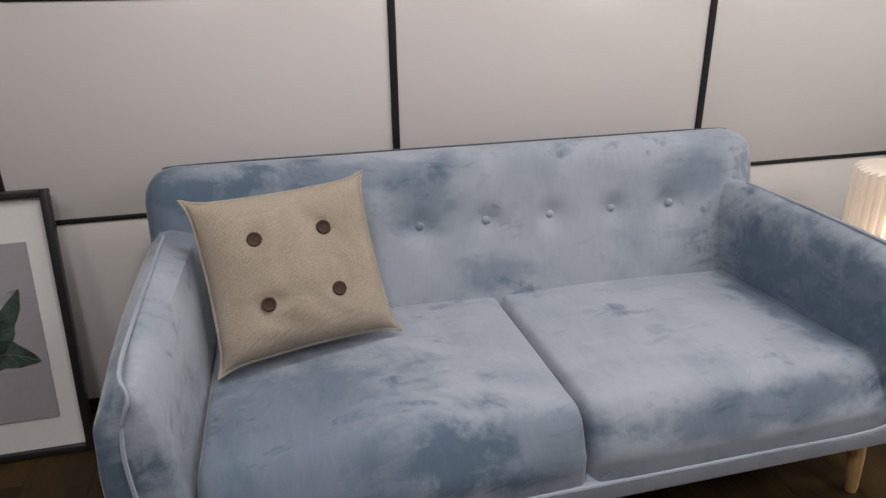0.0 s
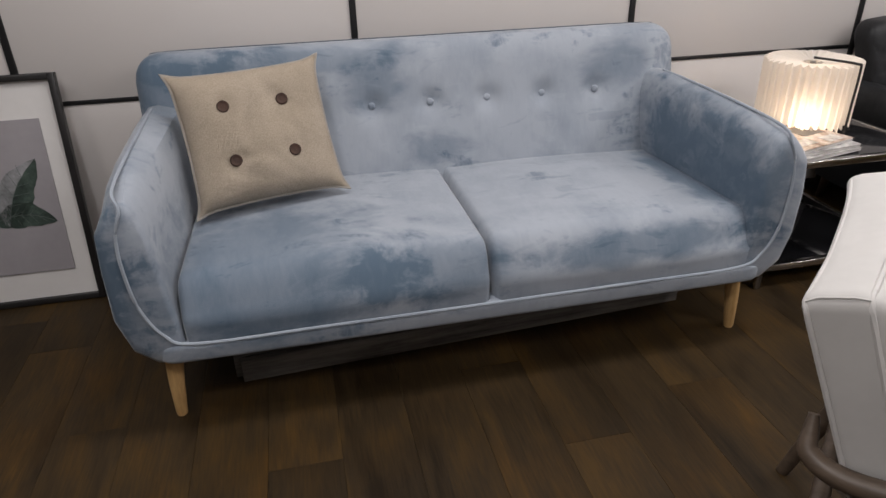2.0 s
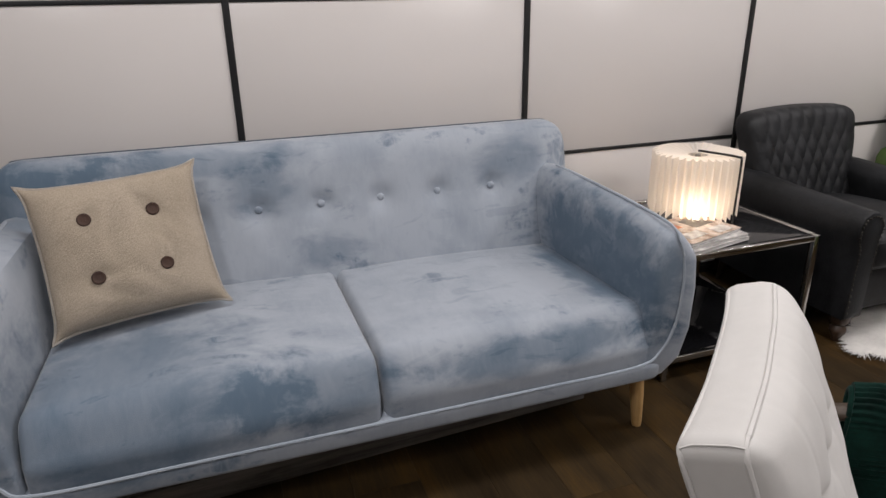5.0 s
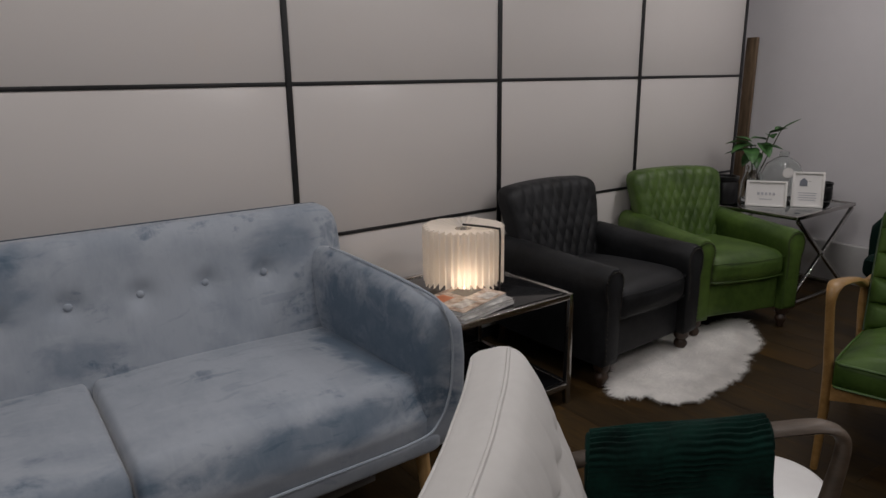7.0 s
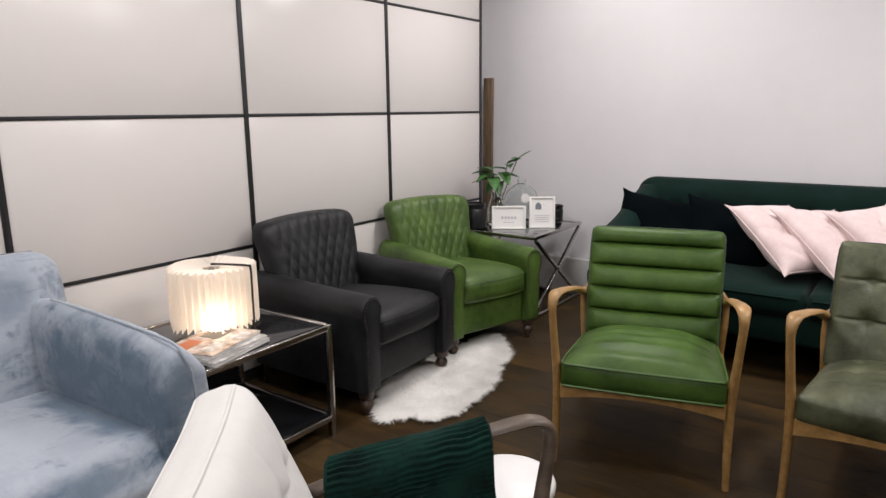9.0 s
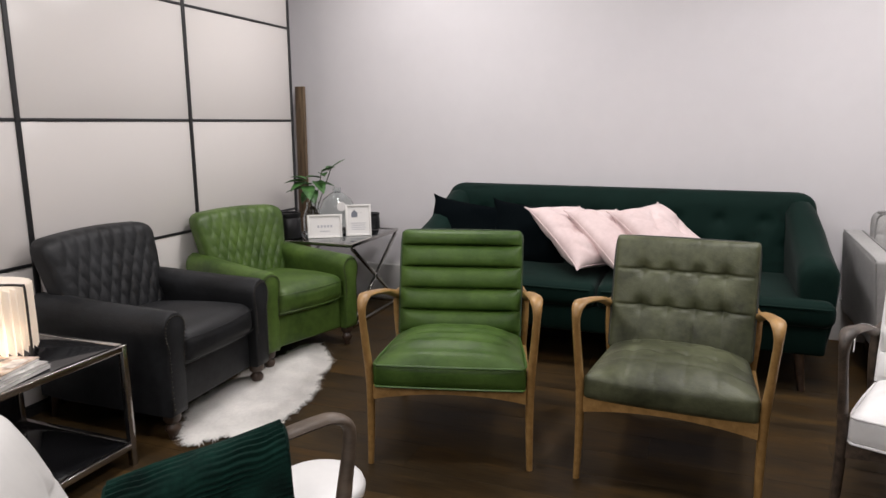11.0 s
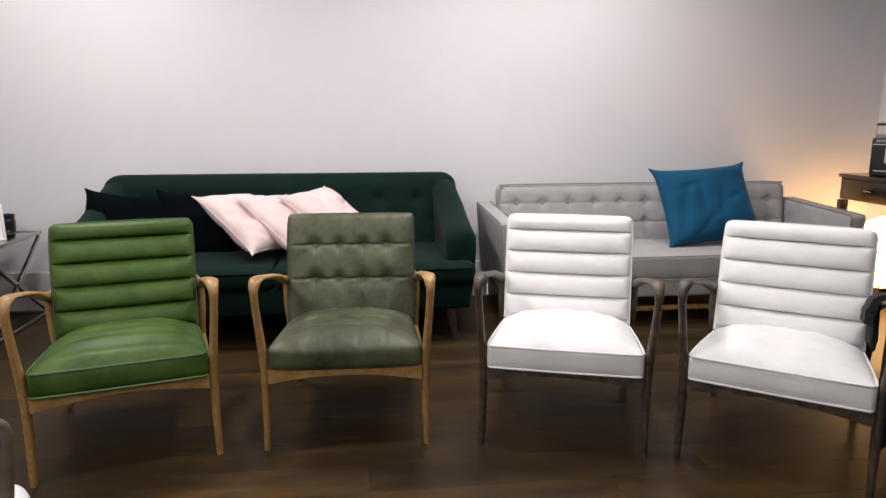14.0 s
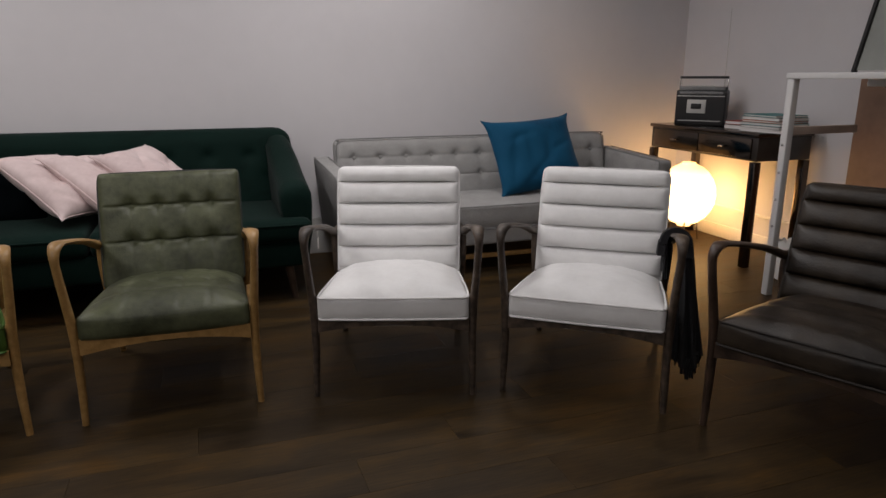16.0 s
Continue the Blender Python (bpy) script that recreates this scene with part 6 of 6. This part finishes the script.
part("backrest", soft_box((2.05, 0.14, 0.44), (0.05, 0.05, 0.06), (110, 2, 36), (0, 0.01, 0), grey_back), GREY_CLOTH, GY)
for bz in (0.55, 0.685):
    for bx in GX:
        part("button", soft_box((0.02, 0.012, 0.02), 0.0055, (1, 1, 1), (0, 0, 0), lambda x, y, z: (x + bx, y + 0.25 + (bz - 0.4) * 0.20 + 0.020, z + bz)), GREY_CLOTH, GY)
for s in (-1, 1):
    def slim(x, y, z):
        z2 = z + 0.43
        top = max(0.0, z / 0.23)
        return (x + s * (1.060 + 0.038 * (z2 - 0.25) / 0.4), y + 0.075, z2 + 0.035 * top * (y + 0.36) / 0.76)
    part("armrest", soft_box((0.105, 0.77, 0.45), (0.022, 0.022, 0.022), (2, 12, 10), (0.004, 0, 0), slim), GREY_CLOTH, GY)
part("base", soft_box((2.10, 0.72, 0.10), 0.015, (10, 6, 1), (0, 0, 0), lambda x, y, z: (x, y + 0.045, z + 0.235)), GREY_CLOTH, GY)
part("seat_cushion", soft_box((2.06, 0.58, 0.15), (0.03, 0.03, 0.03), (40, 16, 3), (0, 0.006, 0.018), lambda x, y, z: (x, y - 0.025, z + 0.36)), GREY_CLOTH, GY)
GREY_PIPE = material("grey_piping", (0.22, 0.217, 0.213), rough=0.9)
for zz in (0.432, 0.292):
    part("piping", tube(bmesh.new(), [(-1.01, -0.316, zz), (0, -0.321, zz), (1.01, -0.316, zz)], 0.004, 6), GREY_PIPE, GY)
part("back_piping", tube(bmesh.new(), catmull([(-1.01, 0.315, 0.50), (-1.015, 0.332, 0.745), (-0.99, 0.342, 0.790), (-0.925, 0.345, 0.807), (0, 0.345, 0.809), (0.925, 0.345, 0.807), (0.99, 0.342, 0.790), (1.015, 0.332, 0.745), (1.01, 0.315, 0.50)], 5), 0.0045, 6), GREY_PIPE, GY)
for s in (-1, 1):
    for q in (-1, 1):
        off = q * 0.046
        rail = [(s * 1.065 + off, -0.308, 0.30), (s * 1.094 + off, -0.309, 0.60), (s * 1.098 + off, -0.300, 0.642), (s * 1.099 + off, -0.265, 0.656), (s * 1.10 + off, 0.05, 0.671), (s * 1.102 + off, 0.42, 0.688)]
        part("arm_piping", tube(bmesh.new(), catmull(rail, 5), 0.004, 6), GREY_PIPE, GY)
for lx, ly in ((-0.98, -0.25), (0.98, -0.25), (-0.98, 0.34), (0.98, 0.34)):
    part("leg", a_box((lx, ly, 0.095), (0.035, 0.035, 0.19), 0.004), DARK_WOOD, GY)
part("stretcher", a_box((0, -0.25, 0.10), (1.90, 0.022, 0.03), 0.003), OAK_ARM, GY)
loose_pillow("pillow", (4.485, -3.005, 0.697), (0.06, -0.64, 0.034), (0.24, 0.12, 0.47), 0.635, 0.505, 0.17, BLUE_PILLOW, 8, "large teal blue velvet pillow leaning on the grey sofa", "", None, 0.16)

# small paper tag hung from a white armchair's arm
tag = thing("price_tag", chair_pose(2.743, -1.52, -0.95, 0.313), "small white paper tag hanging from an armchair's arm", "tag")
part("card", a_box((-0.333, 0.04, 0.525), (0.002, 0.026, 0.045), 0.0008), PAPER, tag)
part("string", tube(bmesh.new(), catmull([(-0.333, 0.04, 0.546), (-0.334, 0.04, 0.57), (-0.331, 0.04, 0.598), (-0.305, 0.04, 0.607), (-0.275, 0.04, 0.598)], 4), 0.0009, 5), PAPER, tag)

# ---- console desk with radio, books and the lamp beneath ----
DX0, DX1, DY0, DY1, DH = 3.685, 4.760, -4.12, -4.58, 0.865
desk = thing("console_desk", pose((DX0 + DX1) / 2, (DY0 + DY1) / 2, 0, 0, 0, 180), "smoked mirrored console desk with two drawers, against the wall", "desk")
DW, DD = DX1 - DX0, DY0 - DY1
part("top", a_box((0, 0, DH - 0.012), (DW, DD, 0.024), 0.003), MIRROR_DARK, desk)
part("case", a_box((0, 0.005, DH - 0.100), (DW - 0.02, DD - 0.024, 0.150), 0.003), DESK_FRAME, desk)
for s in (-1, 1):
    dr = part("drawer_front", a_box((s * (DW - 0.10) / 4, -DD / 2 + 0.010, DH - 0.098), ((DW - 0.10) / 2 - 0.008, 0.014, 0.125), 0.003), MIRROR_DARK, desk, "smoked mirror drawer front")
    part("handle", tube(bmesh.new(), [(s * (DW - 0.10) / 4 - 0.022, -DD / 2 - 0.002, DH - 0.098), (s * (DW - 0.10) / 4 - 0.02, -DD / 2 - 0.018, DH - 0.098), (s * (DW - 0.10) / 4 + 0.02, -DD / 2 - 0.018, DH - 0.098), (s * (DW - 0.10) / 4 + 0.022, -DD / 2 - 0.002, DH - 0.098)], 0.005, 8), CHROME, dr, "small chrome handle")
    for q in (-1, 1):
        part("leg", a_box((s * (DW / 2 - 0.03), q * (DD / 2 - 0.03), (DH - 0.18) / 2), (0.050, 0.050, DH - 0.18), 0.004), MIRROR_DARK, desk)

RX, RY = 4.435, -4.31
radio = thing("radio", pose(RX, RY, DH, 0, 0, 217), "black retro radio cassette player with a carrying handle", "radio")
RW, RD, RH = 0.345, 0.12, 0.250
part("body", soft_box((RW, RD, RH), 0.012, (4, 2, 4), (0, 0, 0), lambda x, y, z: (x, y, z + RH / 2)), RADIO_BLACK, radio)
part("top_deck", a_box((0, 0.006, RH + 0.010), (RW - 0.03, RD - 0.012, 0.03), 0.004), RADIO_GREY, radio, "grey key deck")
for k in range(6):
    part("key", a_box((-0.10 + 0.032 * k, -0.03, RH + 0.028), (0.028, 0.026, 0.010), 0.002), RADIO_SILVER, radio)
door = part("cassette_door", a_box((-0.025, -RD / 2 - 0.002, 0.135), (0.13, 0.008, 0.096), 0.003), RADIO_SILVER, radio, "silver cassette window")
part("cassette_window", a_box((-0.025, -RD / 2 - 0.007, 0.137), (0.072, 0.003, 0.038), 0.001), RADIO_BLACK, door)
part("dial", a_box((0.0, -RD / 2 - 0.001, 0.230), (RW - 0.05, 0.005, 0.016), 0.001), RADIO_GREY, radio)
part("upper_line", a_box((0.0, -RD / 2 - 0.001, 0.208), (RW - 0.02, 0.005, 0.006), 0.001), RADIO_SILVER, radio)
part("trim_line", a_box((0.0, -RD / 2 - 0.001, 0.035), (RW - 0.05, 0.005, 0.006), 0.001), RADIO_SILVER, radio)
part("handle", soft_box((RW - 0.01, 0.022, 0.018), 0.006, (2, 1, 1), (0, 0, 0), lambda x, y, z: (x, y, z + RH + 0.088)), RADIO_BLACK, radio, "black carrying bar")
for s in (-1, 1):
    part("handle_post", a_box((s * (RW / 2 - 0.008), 0, RH + 0.030), (0.007, 0.014, 0.108), 0.001), CHROME, radio)
part("antenna", tube(bmesh.new(), [(RW / 2 - 0.04, 0.045, RH), (RW / 2 - 0.045, 0.05, RH + 0.55)], [0.003, 0.0018], 6), STEEL, radio)


def book(x, y, z, w, d, h, yaw, mat, label):
    t = thing("book", pose(x, y, z, 0, 0, yaw), label, "book", "books on the console desk")
    part("page_block", a_box((0.003, 0, h / 2), (w - 0.006, d - 0.008, h - 0.006)), PAPER, t)
    bm = box(box(box(bmesh.new(), (0, 0, 0.0015), (w, d, 0.003)), (0, 0, h - 0.0015), (w, d, 0.003)), (0, d / 2 - 0.0015, h / 2), (w, 0.003, h - 0.0064))
    part("cover", bm, mat, t)


z = DH
for w_, h_, mat, yaw_ in ((0.33, 0.022, PAPER, 182), (0.33, 0.016, MAG_GREY, 178), (0.32, 0.018, TEAL_BOOK, 181), (0.30, 0.014, ORANGE_BOOK, 184), (0.31, 0.020, MAG_GREY, 179), (0.29, 0.014, TEAL_BOOK, 176)):
    book(3.80, -4.35, z, w_, 0.24, h_, yaw_, mat, "large flat book in a stack on the desk")
    z += h_ + 0.001
z = DH
for w_, h_, mat, yaw_ in ((0.20, 0.030, DARK_BOOK, 180), (0.18, 0.024, RED_BOOK, 186)):
    book(4.045, -4.33, z, w_, 0.14, h_, yaw_, mat, "small thick book beside the radio")
    z += h_ + 0.001

GXX, GYY, GZZ, GR = 4.465, -4.27, 0.355, 0.238
globe = thing("paper_lamp", pose(GXX, GYY, 0), "glowing ribbed paper globe lamp on the floor under the desk", "lamp")
prof = [(0.05, GZZ - GR)]
for k in range(1, 60):
    a = -math.pi / 2 + math.pi * k / 60
    prof.append((max(0.05, 0.207 * math.cos(a) * (1 + 0.010 * math.cos(2 * math.pi * k / 5))), GZZ + GR * 0.98 * math.sin(a)))
prof.append((0.05, GZZ + GR))
part("shade", lathe(bmesh.new(), prof, 40), GLOBE_PAPER, globe, "glowing white paper shade")
for k in range(3):
    a = 2 * math.pi * k / 3 + 0.4
    part("foot", tube(bmesh.new(), [(0.13 * math.cos(a), 0.13 * math.sin(a), 0.0), (0.10 * math.cos(a), 0.10 * math.sin(a), 0.20)], 0.005, 6), CHROME, globe)

# crumpled paper bag on the floor between desk and stand
bag = thing("paper_bag", pose(3.40, -4.20, 0, 0, 0, 20), "crumpled white paper bag standing on the floor", "bag")
bm = bmesh.new()
rnd = random.Random(21)
bag_rings = []
for k, (zz, ff) in enumerate(((0.0, 0.9), (0.004, 1.0), (0.07, 1.04), (0.14, 0.97), (0.20, 1.0), (0.235, 1.03), (0.235, 1.0), (0.15, 0.94), (0.02, 0.95))):
    ring = []
    for q in range(28):
        a = 2 * math.pi * q / 28
        sq = 1.0 / max(abs(math.cos(a)), abs(math.sin(a))) ** 0.7
        wob = 1 + 0.05 * math.sin(7 * a + 2 * zz * 9) + rnd.uniform(-0.02, 0.02)
        lift = 0.018 * (q % 2) if 4 <= k <= 6 else 0.0
        ring.append((0.075 * ff * sq * wob * math.cos(a), 0.055 * ff * sq * wob * math.sin(a), zz + lift))
    bag_rings.append(ring)
part("paper", loft(bm, bag_rings), PAPER, bag)

# ---- white metal stand with a wooden board behind it and a picture on top ----
stand = thing("metal_stand", pose(2.85, -4.10, 0), "tall white metal frame stand", "stand")
SW, SD, SH, SB = 0.80, 0.52, 1.225, 0.042
for s in (-1, 1):
    part("post", a_box((s * (SW - SB) / 2, (SD - SB) / 2, SH / 2 - 0.015), (SB, SB, SH - 0.03), 0.003), WHITE_METAL, stand)
    # Coloured brownish for the warm light that falls on this white rail.
    part("side_rail", a_box((s * (SW - SB) / 2, -0.012, 0.925), (SB * 0.8, 0.48, SB), 0.003), RAIL_WARM_TINT, stand, "white side rail with a painted warm brown tint")
part("rear_rail", a_box((0, -0.335, SH - 0.05), (SW, 0.03, 0.04), 0.003), WHITE_METAL, stand)
part("top", a_box((0, -0.045, SH - 0.013), (SW + 0.01, SD + 0.10, 0.030), 0.003), WHITE_METAL, stand)
for k in range(5):
    for zz in (0.25, 0.40, 0.55, 0.70, 0.85)[k:k + 1]:
        bm = lathe(bmesh.new(), [(0.007, 0), (0.007, 0.004), (0.004, 0.006)], 10)
        bmesh.ops.transform(bm, matrix=pose((SW - SB) / 2, (SD - SB) / 2 + SB / 2, zz, -90), verts=bm.verts)
        part("bolt", bm, STEEL, stand)
board2 = part("wood_board", a_box((2.985, -4.585, 0.61), (0.86, 0.022, 1.20), 0.003), BROWN_BOARD)
tagged(board2, "reddish brown board standing against the wall behind the stand", "board")
pic2 = thing("display_panel", pose(2.62, -3.96, SH + 0.002, 0, 0, 180), "glazed display panel with slanted black edges on the stand", "panel")
SLANT = Matrix(((1, 0, 0.21, 0), (0, 1, 0, 0), (0, 0, 1, 0), (0, 0, 0, 1)))
for c_, s_ in (((-0.345, 0, 0.45), (0.020, 0.024, 0.90)), ((0.345, 0, 0.45), (0.020, 0.024, 0.90))):
    part("frame_side", a_box(c_, s_, 0.002, SLANT), BLACK_FRAME, pic2)
part("frame_rail", a_box((0, 0, 0.886), (0.668, 0.024, 0.028), 0.002, SLANT), BLACK_FRAME, pic2)
part("glazing", a_box((0, 0.002, 0.44), (0.668, 0.006, 0.86), 0, SLANT), GREY_GLAZE, pic2, "grey glazed sheet")

# ---- floor planks ----
rnd = random.Random(2)
PLW, PLL, GAP = 0.192, 1.22, 0.0005
mesh_cache = {}


def plank_mesh(length):
    key = round(length, 2)
    if key not in mesh_cache:
        bm = bmesh.new()
        w, l, h, c = (PLW - GAP) / 2, (key - GAP) / 2, 0.0, 0.0004
        top = [bm.verts.new(p) for p in ((-w + c, -l + c, h), (w - c, -l + c, h), (w - c, l - c, h), (-w + c, l - c, h))]
        low = [bm.verts.new(p) for p in ((-w, -l, h - c), (w, -l, h - c), (w, l, h - c), (-w, l, h - c))]
        bot = [bm.verts.new((v.co.x, v.co.y, -0.009)) for v in low]
        bm.faces.new(top)
        for k in range(4):
            bm.faces.new((low[k], low[(k + 1) % 4], top[(k + 1) % 4], top[k]))
            bm.faces.new((bot[k], bot[(k + 1) % 4], low[(k + 1) % 4], low[k]))
        me = bpy.data.meshes.new("plank")
        bm.to_mesh(me)
        bm.free()
        me.materials.append(FLOOR_WOOD)
        mesh_cache[key] = me
    return mesh_cache[key]


x = WEST + 0.07
row_no = 0
while x < EAST:
    y = SOUTH - [0.0, 0.45, 0.85, 0.25, 0.65, 1.05][row_no % 6] - rnd.uniform(0, 0.12)
    while y < NORTH:
        y0, y1 = max(y, SOUTH), min(y + PLL, NORTH)
        if y1 - y0 > 0.05:
            ob = new("floor_plank", plank_mesh(y1 - y0))
            ob.location = (x, (y0 + y1) / 2, 0.0)
            ob.parent = floor
        y += PLL
    x += PLW
    row_no += 1
